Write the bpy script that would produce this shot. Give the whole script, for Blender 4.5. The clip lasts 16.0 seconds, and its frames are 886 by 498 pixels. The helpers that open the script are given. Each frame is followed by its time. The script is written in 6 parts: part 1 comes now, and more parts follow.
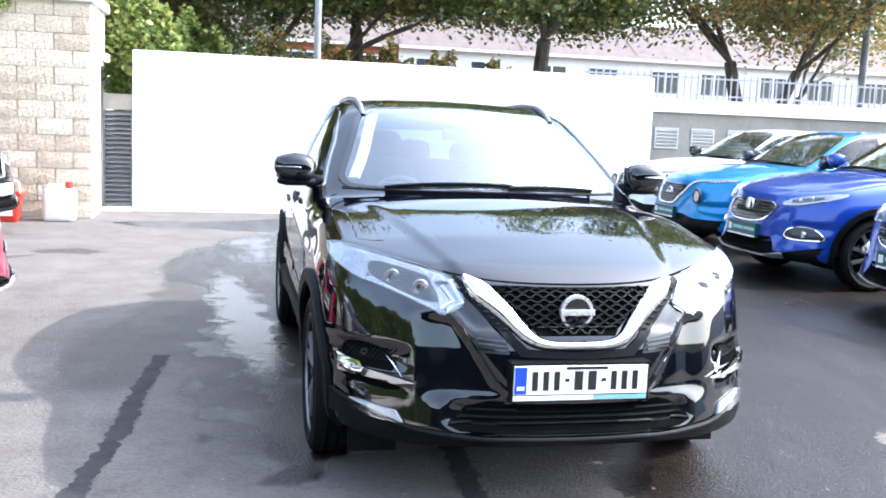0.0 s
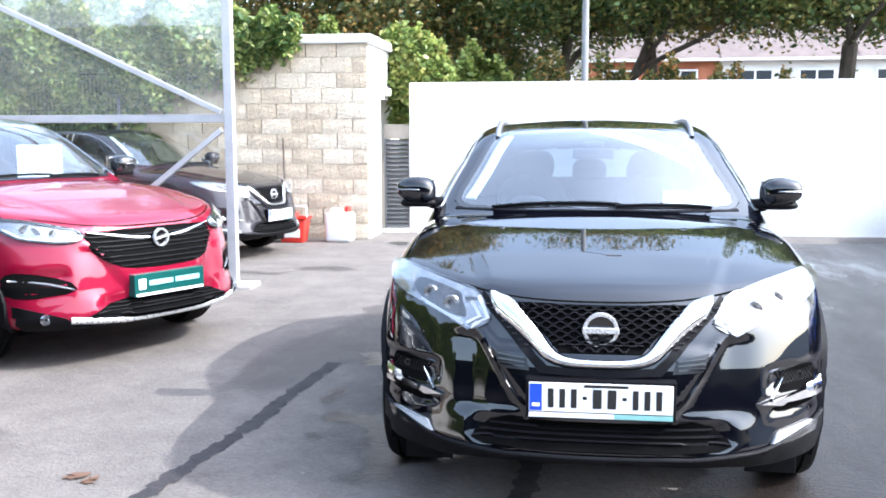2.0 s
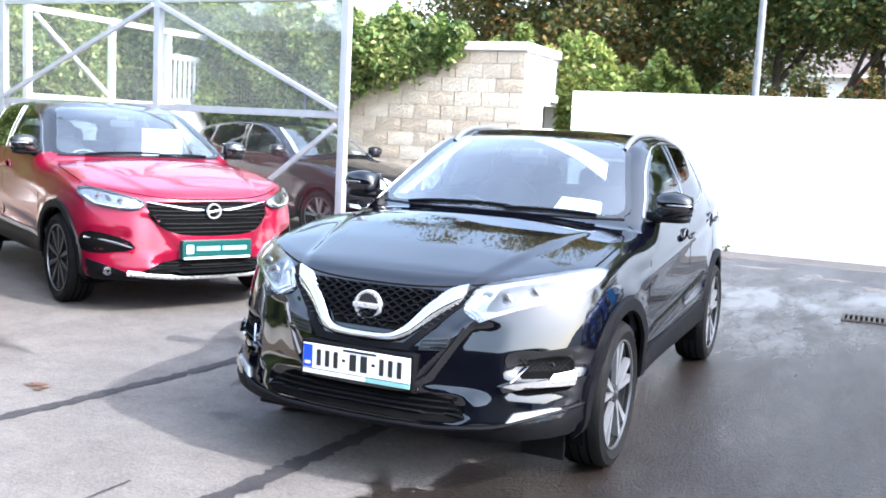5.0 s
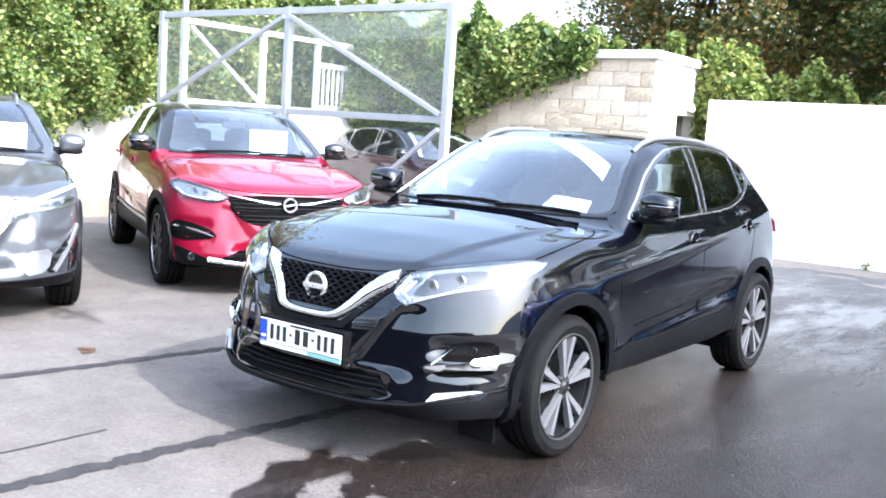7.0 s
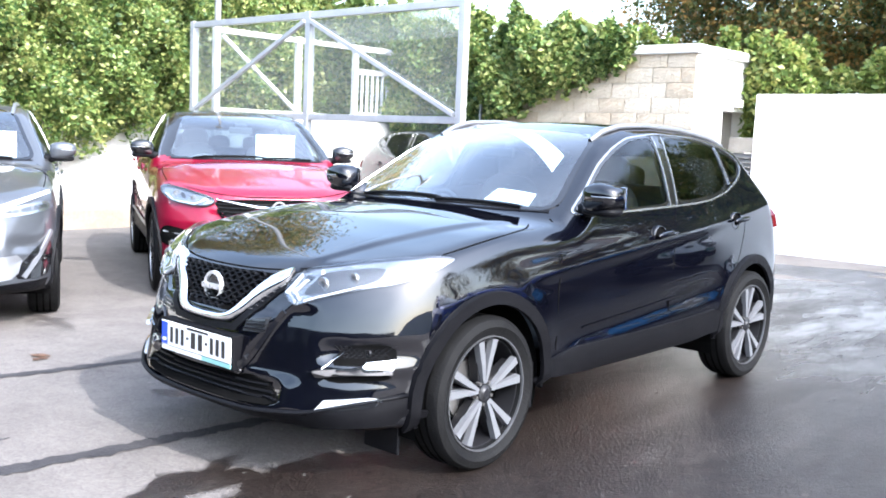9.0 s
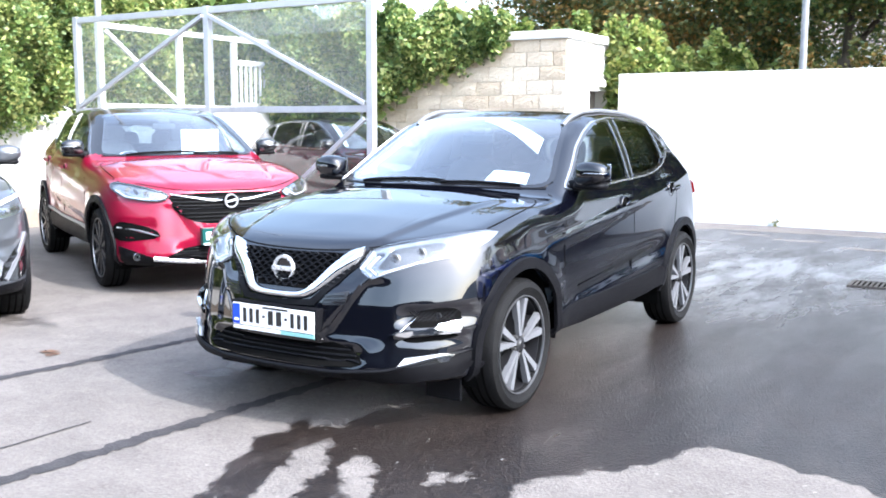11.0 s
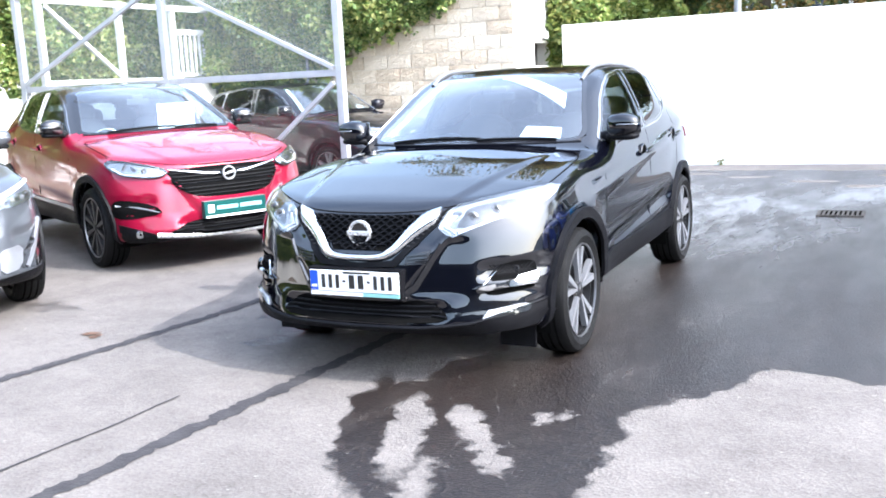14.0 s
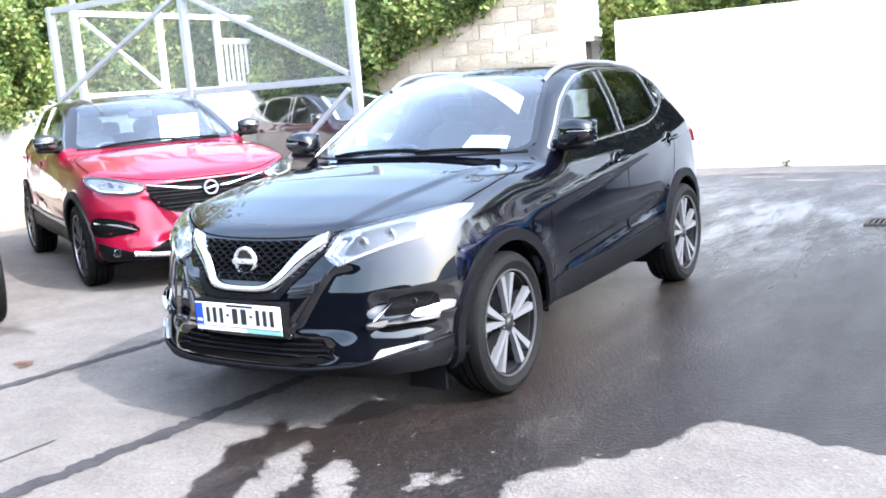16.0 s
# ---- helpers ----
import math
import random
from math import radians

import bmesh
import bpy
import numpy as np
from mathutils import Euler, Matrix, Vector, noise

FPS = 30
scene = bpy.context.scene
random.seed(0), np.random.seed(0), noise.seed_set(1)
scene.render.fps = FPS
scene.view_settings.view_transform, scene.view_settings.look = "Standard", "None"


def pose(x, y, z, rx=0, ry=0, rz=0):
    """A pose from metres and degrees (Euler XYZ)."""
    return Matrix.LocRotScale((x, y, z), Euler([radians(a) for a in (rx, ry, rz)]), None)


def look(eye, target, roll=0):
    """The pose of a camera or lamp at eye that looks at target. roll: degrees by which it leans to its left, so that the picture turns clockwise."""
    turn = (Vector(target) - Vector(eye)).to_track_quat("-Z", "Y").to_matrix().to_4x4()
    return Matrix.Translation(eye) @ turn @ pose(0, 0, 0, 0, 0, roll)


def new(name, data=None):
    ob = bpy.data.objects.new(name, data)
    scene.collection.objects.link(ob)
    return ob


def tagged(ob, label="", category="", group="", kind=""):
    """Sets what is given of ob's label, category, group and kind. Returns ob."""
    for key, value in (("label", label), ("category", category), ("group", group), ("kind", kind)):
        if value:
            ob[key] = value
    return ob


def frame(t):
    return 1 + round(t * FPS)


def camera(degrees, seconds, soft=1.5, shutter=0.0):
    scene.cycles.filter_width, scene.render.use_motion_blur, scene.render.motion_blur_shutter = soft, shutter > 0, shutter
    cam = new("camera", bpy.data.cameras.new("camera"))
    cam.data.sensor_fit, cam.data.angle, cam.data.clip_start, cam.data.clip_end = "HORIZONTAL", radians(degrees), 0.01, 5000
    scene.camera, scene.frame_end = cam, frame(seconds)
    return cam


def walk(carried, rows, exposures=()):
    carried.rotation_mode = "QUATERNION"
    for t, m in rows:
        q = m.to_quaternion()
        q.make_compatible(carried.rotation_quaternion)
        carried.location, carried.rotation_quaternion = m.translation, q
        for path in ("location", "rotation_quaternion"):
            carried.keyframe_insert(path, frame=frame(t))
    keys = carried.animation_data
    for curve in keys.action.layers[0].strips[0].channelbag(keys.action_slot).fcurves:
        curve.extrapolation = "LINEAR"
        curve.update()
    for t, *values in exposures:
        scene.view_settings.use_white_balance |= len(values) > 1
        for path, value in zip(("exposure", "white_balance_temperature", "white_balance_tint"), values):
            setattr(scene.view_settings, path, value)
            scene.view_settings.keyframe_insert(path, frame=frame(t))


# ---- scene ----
cam = camera(49.6, 16.0, soft=1.8)
PATH = [
    (0, (-0.223, -0.238, 1.461), (0.215, 1.695, 1.198), 2.4),
    (0.5, (0.066, -0.311, 1.477), (0.384, 1.644, 1.204), 1.1),
    (1, (0.388, -0.435, 1.487), (0.451, 1.549, 1.246), 1.6),
    (1.5, (0.643, -0.469, 1.477), (0.492, 1.514, 1.261), 0.5),
    (2, (0.949, -0.449, 1.495), (0.68, 1.519, 1.259), -0.1),
    (2.5, (1.313, -0.52, 1.497), (0.911, 1.431, 1.319), -0.5),
    (3, (1.627, -0.564, 1.492), (1.133, 1.363, 1.282), -1.0),
    (3.2, (1.745, -0.519, 1.484), (1.221, 1.399, 1.274), -0.3),
    (5.3, (3.241, -0.452, 1.522), (2.358, 1.328, 1.292), 1.5),
    (5.5, (3.393, -0.444, 1.521), (2.477, 1.321, 1.305), 0.1),
    (6, (3.747, -0.485, 1.534), (2.724, 1.223, 1.339), 2.2),
    (6.5, (3.918, -0.362, 1.516), (2.817, 1.296, 1.318), 5.0),
    (7, (4.134, -0.099, 1.513), (2.954, 1.497, 1.274), 3.8),
    (7.5, (4.405, 0.107, 1.5), (3.159, 1.658, 1.292), 4.4),
    (8, (4.523, 0.347, 1.478), (3.251, 1.873, 1.248), 5.1),
    (8.5, (4.559, 0.639, 1.463), (3.281, 2.159, 1.224), 5.5),
    (9, (4.57, 0.674, 1.454), (3.242, 2.152, 1.226), 2.4),
    (9.5, (4.559, 0.399, 1.45), (3.325, 1.958, 1.234), 3.2),
    (10, (4.463, 0.121, 1.472), (3.263, 1.701, 1.219), 0.5),
    (10.2, (4.369, 0.002, 1.452), (3.239, 1.634, 1.206), 2.2),
    (12.3, (3.913, -0.988, 1.533), (2.994, 0.764, 1.239), -2.6),
    (12.5, (3.804, -1.013, 1.516), (2.931, 0.764, 1.233), -1.0),
    (13, (3.614, -1.123, 1.55), (2.757, 0.657, 1.239), -4.5),
    (13.5, (3.545, -1.119, 1.553), (2.697, 0.663, 1.229), -3.1),
    (14, (3.565, -1.069, 1.528), (2.698, 0.699, 1.179), -2.9),
    (14.5, (3.748, -0.868, 1.522), (2.851, 0.884, 1.166), -2.8),
    (15, (3.92, -0.653, 1.533), (2.958, 1.065, 1.18), -3.8),
    (15.5, (4.011, -0.357, 1.506), (2.996, 1.333, 1.169), -3.1),
    (16, (4.145, -0.048, 1.484), (3.079, 1.612, 1.153), -4.4),
]
STOPS = [(0, 2.27), (1.5, 2.23), (3, 2.32), (5.5, 2.31), (10, 2.38), (12.5, 2.38), (14, 2.42), (16, 2.45)]
walk(cam, [(t, look(eye, target, roll)) for t, eye, target, roll in PATH], STOPS)

# ---- world and sun ----
SUN = Vector((1.2, -0.08, 1.0)).normalized()
world = bpy.data.worlds.new("sky")
scene.world = world
world.use_nodes = True
wn = world.node_tree
sky = wn.nodes.new("ShaderNodeTexSky")
sky.sky_type, sky.sun_disc = "NISHITA", False
sky.sun_elevation = math.asin(SUN.z)
sky.sun_rotation = math.atan2(SUN.x, SUN.y)
sky.altitude, sky.air_density, sky.dust_density = 30, 1.2, 2.5
wn.links.new(sky.outputs[0], wn.nodes["Background"].inputs[0])
wn.nodes["Background"].inputs[1].default_value = 0.13
# thin bright cloud drifting over the whole sky
wtc, wmap, wnoise, wramp = (wn.nodes.new("ShaderNode" + k) for k in ("TexCoord", "Mapping", "TexNoise", "MapRange"))
wmap.inputs["Scale"].default_value = (1.0, 1.0, 2.4)
wnoise.inputs["Scale"].default_value, wnoise.inputs["Detail"].default_value = 2.2, 5
wramp.inputs[1].default_value, wramp.inputs[2].default_value = 0.38, 0.66
wramp.inputs[3].default_value, wramp.inputs[4].default_value = 0.09, 0.24
wcloud, wadd = wn.nodes.new("ShaderNodeBackground"), wn.nodes.new("ShaderNodeAddShader")
wcloud.inputs[0].default_value = (0.9, 0.945, 1.05, 1)
wn.links.new(wtc.outputs["Generated"], wmap.inputs[0])
wn.links.new(wmap.outputs[0], wnoise.inputs["Vector"])
wn.links.new(wnoise.outputs[0], wramp.inputs[0])
# the cloud is brightest round the sun
wdot, wpos, wpow, wglow = (wn.nodes.new("ShaderNodeVectorMath" if k == 0 else "ShaderNodeMath") for k in range(4))
wdot.operation, wpos.operation, wpow.operation, wglow.operation = "DOT_PRODUCT", "MAXIMUM", "POWER", "MULTIPLY_ADD"
wdot.inputs[1].default_value = SUN
wpos.inputs[1].default_value, wpow.inputs[1].default_value, wglow.inputs[1].default_value = 0.0, 4.0, 1.7
wn.links.new(wtc.outputs["Generated"], wdot.inputs[0])
wn.links.new(wdot.outputs["Value"], wpos.inputs[0])
wn.links.new(wpos.outputs[0], wpow.inputs[0])
wn.links.new(wpow.outputs[0], wglow.inputs[0])
wn.links.new(wramp.outputs[0], wglow.inputs[2])
wn.links.new(wglow.outputs[0], wcloud.inputs[1])
wn.links.new(wn.nodes["Background"].outputs[0], wadd.inputs[0])
wn.links.new(wcloud.outputs[0], wadd.inputs[1])
wn.links.new(wadd.outputs[0], wn.nodes["World Output"].inputs[0])
sun_data = bpy.data.lights.new("sun", "SUN")
sun_data.energy, sun_data.angle, sun_data.color = 2.0, radians(0.6), (1.0, 0.97, 0.94)
sun_ob = new("sun", sun_data)
sun_ob.matrix_world = look(SUN * 60, (0, 0, 0))
scene.view_settings.use_white_balance = True
scene.view_settings.white_balance_temperature = 6110

# ---- materials ----
def nodes_of(name):
    m = bpy.data.materials.new(name)
    m.use_nodes = True
    nt = m.node_tree
    return m, nt, nt.nodes["Principled BSDF"]


def surf(name, a, b, scale=3.0, rough=0.6, metal=0.0, bump=0.0, bscale=60.0, coat=0.0, rvar=0.1, island=False, objvar=0.0, spec=0.5):
    """A surface that drifts between the colours a and b at two scales, with a fine relief."""
    m, nt, p = nodes_of(name)
    N, L = nt.nodes, nt.links
    tc = N.new("ShaderNodeTexCoord")
    n1, n2 = N.new("ShaderNodeTexNoise"), N.new("ShaderNodeTexNoise")
    for n, s, d in ((n1, scale, 4), (n2, scale * 9, 6)):
        n.inputs["Scale"].default_value, n.inputs["Detail"].default_value = s, d
        L.new(tc.outputs["Object"], n.inputs["Vector"])
    mix = N.new("ShaderNodeMix")
    mix.data_type = "FLOAT"
    mix.inputs[0].default_value = 0.4
    L.new(n1.outputs[0], mix.inputs[2])
    L.new(n2.outputs[0], mix.inputs[3])
    fac = mix.outputs[0]
    if island or objvar:
        info = N.new("ShaderNodeNewGeometry") if island else N.new("ShaderNodeObjectInfo")
        m2 = N.new("ShaderNodeMix")
        m2.data_type = "FLOAT"
        m2.inputs[0].default_value = objvar or 0.5
        L.new(fac, m2.inputs[2])
        L.new(info.outputs["Random Per Island" if island else "Random"], m2.inputs[3])
        fac = m2.outputs[0]
    ramp = N.new("ShaderNodeValToRGB")
    ramp.color_ramp.elements[0].position, ramp.color_ramp.elements[1].position = 0.3, 0.7
    ramp.color_ramp.elements[0].color, ramp.color_ramp.elements[1].color = (*a, 1), (*b, 1)
    L.new(fac, ramp.inputs[0])
    L.new(ramp.outputs[0], p.inputs["Base Color"])
    mr = N.new("ShaderNodeMapRange")
    mr.inputs[3].default_value, mr.inputs[4].default_value = max(rough - rvar, 0.02), min(rough + rvar, 1)
    L.new(n2.outputs[0], mr.inputs[0])
    L.new(mr.outputs[0], p.inputs["Roughness"])
    p.inputs["Metallic"].default_value, p.inputs["Coat Weight"].default_value = metal, coat
    p.inputs["Coat Roughness"].default_value = 0.03
    p.inputs["Specular IOR Level"].default_value = spec
    if bump:
        n3, bp = N.new("ShaderNodeTexNoise"), N.new("ShaderNodeBump")
        n3.inputs["Scale"].default_value, n3.inputs["Detail"].default_value = bscale, 5
        L.new(tc.outputs["Object"], n3.inputs["Vector"])
        L.new(n3.outputs[0], bp.inputs["Height"])
        bp.inputs["Strength"].default_value, bp.inputs["Distance"].default_value = bump, 0.02
        L.new(bp.outputs[0], p.inputs["Normal"])
    return m


def plain(name, c, rough=0.5, metal=0.0, coat=0.0):
    k = 0.86
    return surf(name, tuple(v * k for v in c), c, 6.0, rough, metal, 0.0, 60, coat, 0.04)


def paint(name, c, flake=0.0, base_rough=0.35):
    """Car paint: a coloured base under a glossy clear coat, faintly dusty."""
    return surf(name, tuple(v * 0.9 for v in c), c, 2.5, base_rough, flake, 0.0, 60, 1.0, 0.05, spec=0.12)


def glass(name, tint, gain=1.6, base=0.0, haze=0.0):
    """A thin pane: clear, mirrored by Fresnel, with a little dust haze."""
    m, nt, p = nodes_of(name)
    N, L = nt.nodes, nt.links
    tr, gl, fr, mx = N.new("ShaderNodeBsdfTransparent"), N.new("ShaderNodeBsdfGlossy"), N.new("ShaderNodeLayerWeight"), N.new("ShaderNodeMixShader")
    tr.inputs[0].default_value = (*tint, 1)
    gl.inputs["Roughness"].default_value = 0.0
    gl.inputs[0].default_value = (0.97, 0.98, 1, 1)
    fr.inputs[0].default_value = 0.5
    pw, sch = N.new("ShaderNodeMath"), N.new("ShaderNodeMath")
    pw.operation, sch.operation = "POWER", "MULTIPLY_ADD"
    pw.inputs[1].default_value, sch.inputs[1].default_value, sch.inputs[2].default_value = 5.0, 0.96, 0.04
    L.new(fr.outputs["Facing"], pw.inputs[0])
    L.new(pw.outputs[0], sch.inputs[0])
    mul = N.new("ShaderNodeMath")
    mul.operation, mul.use_clamp = "MULTIPLY_ADD", True
    mul.inputs[1].default_value, mul.inputs[2].default_value = gain, base
    L.new(sch.outputs[0], mul.inputs[0])
    L.new(mul.outputs[0], mx.inputs[0])
    body = tr.outputs[0]
    if haze:
        df, tl, m1, m2 = N.new("ShaderNodeBsdfDiffuse"), N.new("ShaderNodeBsdfTranslucent"), N.new("ShaderNodeMixShader"), N.new("ShaderNodeMixShader")
        ns, mr = N.new("ShaderNodeTexNoise"), N.new("ShaderNodeMapRange")
        ns.inputs["Scale"].default_value, ns.inputs["Detail"].default_value = 1.7, 6
        mr.inputs[3].default_value, mr.inputs[4].default_value = haze * 0.4, haze * 1.6
        L.new(ns.outputs[0], mr.inputs[0])
        m1.inputs[0].default_value = 0.5
        L.new(df.outputs[0], m1.inputs[1])
        L.new(tl.outputs[0], m1.inputs[2])
        L.new(mr.outputs[0], m2.inputs[0])
        L.new(body, m2.inputs[1])
        L.new(m1.outputs[0], m2.inputs[2])
        body = m2.outputs[0]
    L.new(body, mx.inputs[1])
    L.new(gl.outputs[0], mx.inputs[2])
    L.new(mx.outputs[0], N["Material Output"].inputs[0])
    return m


M = {}
M["white_wall"] = surf("white_masonry_paint", (0.76, 0.76, 0.75), (0.84, 0.84, 0.83), 0.8, 0.85, bump=0.25, bscale=40)
M["stone"] = surf("split_face_block", (0.4, 0.32, 0.23), (0.6, 0.52, 0.41), 2.6, 0.9, bump=1.0, bscale=26, objvar=0.3)
M["stone_pale"] = surf("pale_render", (0.66, 0.64, 0.6), (0.78, 0.76, 0.72), 1.5, 0.9, bump=0.4, bscale=30)
M["mortar"] = surf("mortar", (0.46, 0.41, 0.33), (0.56, 0.51, 0.42), 6, 0.95, bump=0.3, bscale=90)
M["cap"] = surf("concrete_cap", (0.5, 0.5, 0.48), (0.66, 0.65, 0.63), 3, 0.9, bump=0.3, bscale=50)
M["grey_conc"] = surf("grey_concrete", (0.22, 0.2, 0.17), (0.34, 0.31, 0.27), 1.2, 0.9, bump=0.3, bscale=30)
M["galv"] = surf("galvanised_steel", (0.32, 0.33, 0.345), (0.43, 0.44, 0.455), 5, 0.5, 0.3, bump=0.05)
M["louver"] = surf("grey_louvre", (0.1, 0.103, 0.108), (0.17, 0.173, 0.178), 4, 0.55, 0.2)
# dark gloss for the unseen wall added behind the camera
M["back_wall_dark"] = plain("unseen_back_wall_gloss", (0.02, 0.024, 0.03), 0.1)
M["trim_pale"] = plain("pale_pillar_trim", (0.5, 0.5, 0.48), 0.7)
M["red_plastic"] = plain("red_plastic", (0.6, 0.03, 0.02), 0.4)
M["white_plastic"] = plain("white_plastic", (0.75, 0.75, 0.74), 0.4)
M["wood"] = surf("broom_handle", (0.03, 0.02, 0.015), (0.07, 0.045, 0.03), 8, 0.6)
M["rubber"] = surf("tyre_rubber", (0.0025, 0.0025, 0.003), (0.007, 0.007, 0.007), 9, 0.65, bump=0.2, bscale=90, spec=0.12)
M["blackplastic"] = surf("grained_black_plastic", (0.0022, 0.0022, 0.003), (0.005, 0.005, 0.006), 20, 0.5, bump=0.15, bscale=300, spec=0.1)
M["gloss_black"] = plain("gloss_black", (0.006, 0.006, 0.007), 0.12, 0, 0.6)
# near-black for openings and recesses: their shade is put into the colour
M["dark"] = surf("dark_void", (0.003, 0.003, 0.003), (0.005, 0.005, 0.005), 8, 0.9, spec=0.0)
M["chrome"] = plain("chrome", (0.78, 0.79, 0.8), 0.07, 1.0)
M["alloy"] = plain("machined_alloy", (0.23, 0.235, 0.25), 0.36, 0.6)
M["alloy_rim"] = plain("alloy_rim", (0.2, 0.203, 0.21), 0.3, 0.8)
M["alloy_dark"] = plain("dark_alloy", (0.014, 0.014, 0.016), 0.4, 0.3, 0.1)
M["disc"] = plain("brake_disc", (0.32, 0.31, 0.3), 0.35, 0.9)
M["reflector"] = surf("lamp_reflector", (0.18, 0.184, 0.19), (0.5, 0.51, 0.52), 30, 0.25, 0.95)
M["trim_bright"] = plain("bright_trim", (0.46, 0.47, 0.48), 0.22, 0.9)
M["ledwhite"] = plain("lamp_white", (0.45, 0.46, 0.48), 0.25)
M["lamp_black"] = plain("lamp_bezel", (0.02, 0.02, 0.022), 0.25)
M["lens"] = glass("lamp_lens", (0.97, 0.98, 0.98), 2.2)
M["windscreen"] = glass("windscreen_glass", (0.76, 0.88, 0.92), 2.8, 0.04, 0.025)
M["tint"] = glass("privacy_glass", (0.04, 0.043, 0.046), 1.0)
M["sideglass"] = glass("side_glass", (0.6, 0.66, 0.63), 1.0)
M["rearglass"] = glass("rear_glass", (0.16, 0.19, 0.21), 1.0)
M["perspex_clean"] = glass("clean_screen", (0.97, 0.98, 0.97), 1.0, 0.0, 0.012)
M["perspex"] = glass("clear_screen", (0.985, 0.99, 0.985), 1.1, 0.02, 0.075)
M["seat"] = surf("seat_fabric", (0.02, 0.021, 0.024), (0.035, 0.036, 0.04), 10, 0.85, bump=0.2, bscale=200)
M["plate"] = plain("plate_white", (0.82, 0.82, 0.8), 0.3)
M["plate_blue"] = plain("plate_blue", (0.01, 0.06, 0.5), 0.3)
M["ink"] = plain("plate_ink", (0.012, 0.012, 0.012), 0.4)
M["teal"] = plain("teal_plate", (0.0, 0.055, 0.05), 0.35)
M["teal_pale"] = plain("teal_print", (0.25, 0.5, 0.47), 0.35)
M["paper"] = plain("white_paper", (0.85, 0.85, 0.85), 0.7)
M["redlens"] = plain("red_lamp", (0.13, 0.004, 0.005), 0.12, 0, 0.5)
M["tar"] = surf("tar_seam", (0.018, 0.017, 0.018), (0.042, 0.039, 0.04), 9, 0.75, bump=0.3, bscale=60, spec=0.2)
M["iron"] = surf("cast_iron", (0.03, 0.028, 0.026), (0.07, 0.06, 0.05), 14, 0.6, 0.5, bump=0.3)
M["pole_grey"] = surf("grey_painted_steel", (0.16, 0.165, 0.17), (0.24, 0.245, 0.25), 5, 0.6, 0.2)
M["badge"] = plain("badge_silver", (0.68, 0.69, 0.7), 0.28, 0.7)
M["kerb"] = surf("stained_kerb", (0.17, 0.135, 0.105), (0.27, 0.225, 0.18), 2.5, 0.9, bump=0.3, bscale=40)
M["old_white"] = surf("weathered_white_render", (0.46, 0.45, 0.43), (0.62, 0.61, 0.59), 1.2, 0.9, bump=0.3, bscale=30)
M["white_steel"] = surf("pale_painted_steel", (0.5, 0.51, 0.51), (0.62, 0.63, 0.63), 5, 0.5, 0.1)
M["dead_leaf"] = surf("dead_leaf", (0.05, 0.025, 0.015), (0.12, 0.06, 0.03), 20, 0.7)
M["bark"] = surf("bark", (0.05, 0.04, 0.03), (0.12, 0.1, 0.08), 4, 0.95, bump=0.9, bscale=18)
M["p_black"] = surf("black_paint", (0.0009, 0.001, 0.0021), (0.0013, 0.0015, 0.0032), 2.5, 0.4, 0.0, 0.0, 60, 1.0, 0.05, spec=0.0)
M["p_black"].node_tree.nodes["Principled BSDF"].inputs["Coat IOR"].default_value = 1.68
M["p_red"] = paint("red_paint", (0.205, 0.003, 0.022), 0.3)
M["p_grey"] = paint("grey_paint", (0.075, 0.08, 0.09), 0.5)
M["p_dark"] = paint("dark_plum_paint", (0.008, 0.007, 0.011), 0.2)
M["p_blue"] = paint("royal_blue_paint", (0.006, 0.045, 0.3), 0.35)
M["p_cyan"] = paint("bright_blue_paint", (0.0, 0.19, 0.45), 0.35)
M["p_white"] = paint("white_paint", (0.8, 0.8, 0.8), 0.0)


def leafmat(name, a, b, c):
    m, nt, p = nodes_of(name)
    N, L = nt.nodes, nt.links
    geo = N.new("ShaderNodeNewGeometry")
    tc, ns, mx = N.new("ShaderNodeTexCoord"), N.new("ShaderNodeTexNoise"), N.new("ShaderNodeMix")
    ns.inputs["Scale"].default_value = 0.9
    L.new(tc.outputs["Object"], ns.inputs["Vector"])
    mx.data_type = "FLOAT"
    mx.inputs[0].default_value = 0.55
    L.new(ns.outputs[0], mx.inputs[2])
    L.new(geo.outputs["Random Per Island"], mx.inputs[3])
    r = N.new("ShaderNodeValToRGB")
    r.color_ramp.elements[0].position, r.color_ramp.elements[1].position = 0.25, 0.78
    r.color_ramp.elements[0].color, r.color_ramp.elements[1].color = (*a, 1), (*c, 1)
    e = r.color_ramp.elements.new(0.52)
    e.color = (*b, 1)
    L.new(mx.outputs[0], r.inputs[0])
    L.new(r.outputs[0], p.inputs["Base Color"])
    p.inputs["Roughness"].default_value = 0.45
    tl, ms = N.new("ShaderNodeBsdfTranslucent"), N.new("ShaderNodeMixShader")
    L.new(r.outputs[0], tl.inputs[0])
    ms.inputs[0].default_value = 0.42
    L.new(p.outputs[0], ms.inputs[1])
    L.new(tl.outputs[0], ms.inputs[2])
    L.new(ms.outputs[0], N["Material Output"].inputs[0])
    return m


M["ivy"] = leafmat("ivy_leaf", (0.045, 0.095, 0.027), (0.16, 0.235, 0.06), (0.38, 0.39, 0.14))
M["shrub"] = leafmat("shrub_leaf", (0.09, 0.15, 0.035), (0.24, 0.31, 0.075), (0.42, 0.4, 0.13))
M["tree_leaf"] = leafmat("tree_leaf", (0.05, 0.1, 0.034), (0.15, 0.21, 0.062), (0.36, 0.3, 0.09))
M["tree_leaf_b"] = leafmat("tree_leaf_autumn", (0.06, 0.1, 0.034), (0.18, 0.18, 0.055), (0.42, 0.23, 0.065))


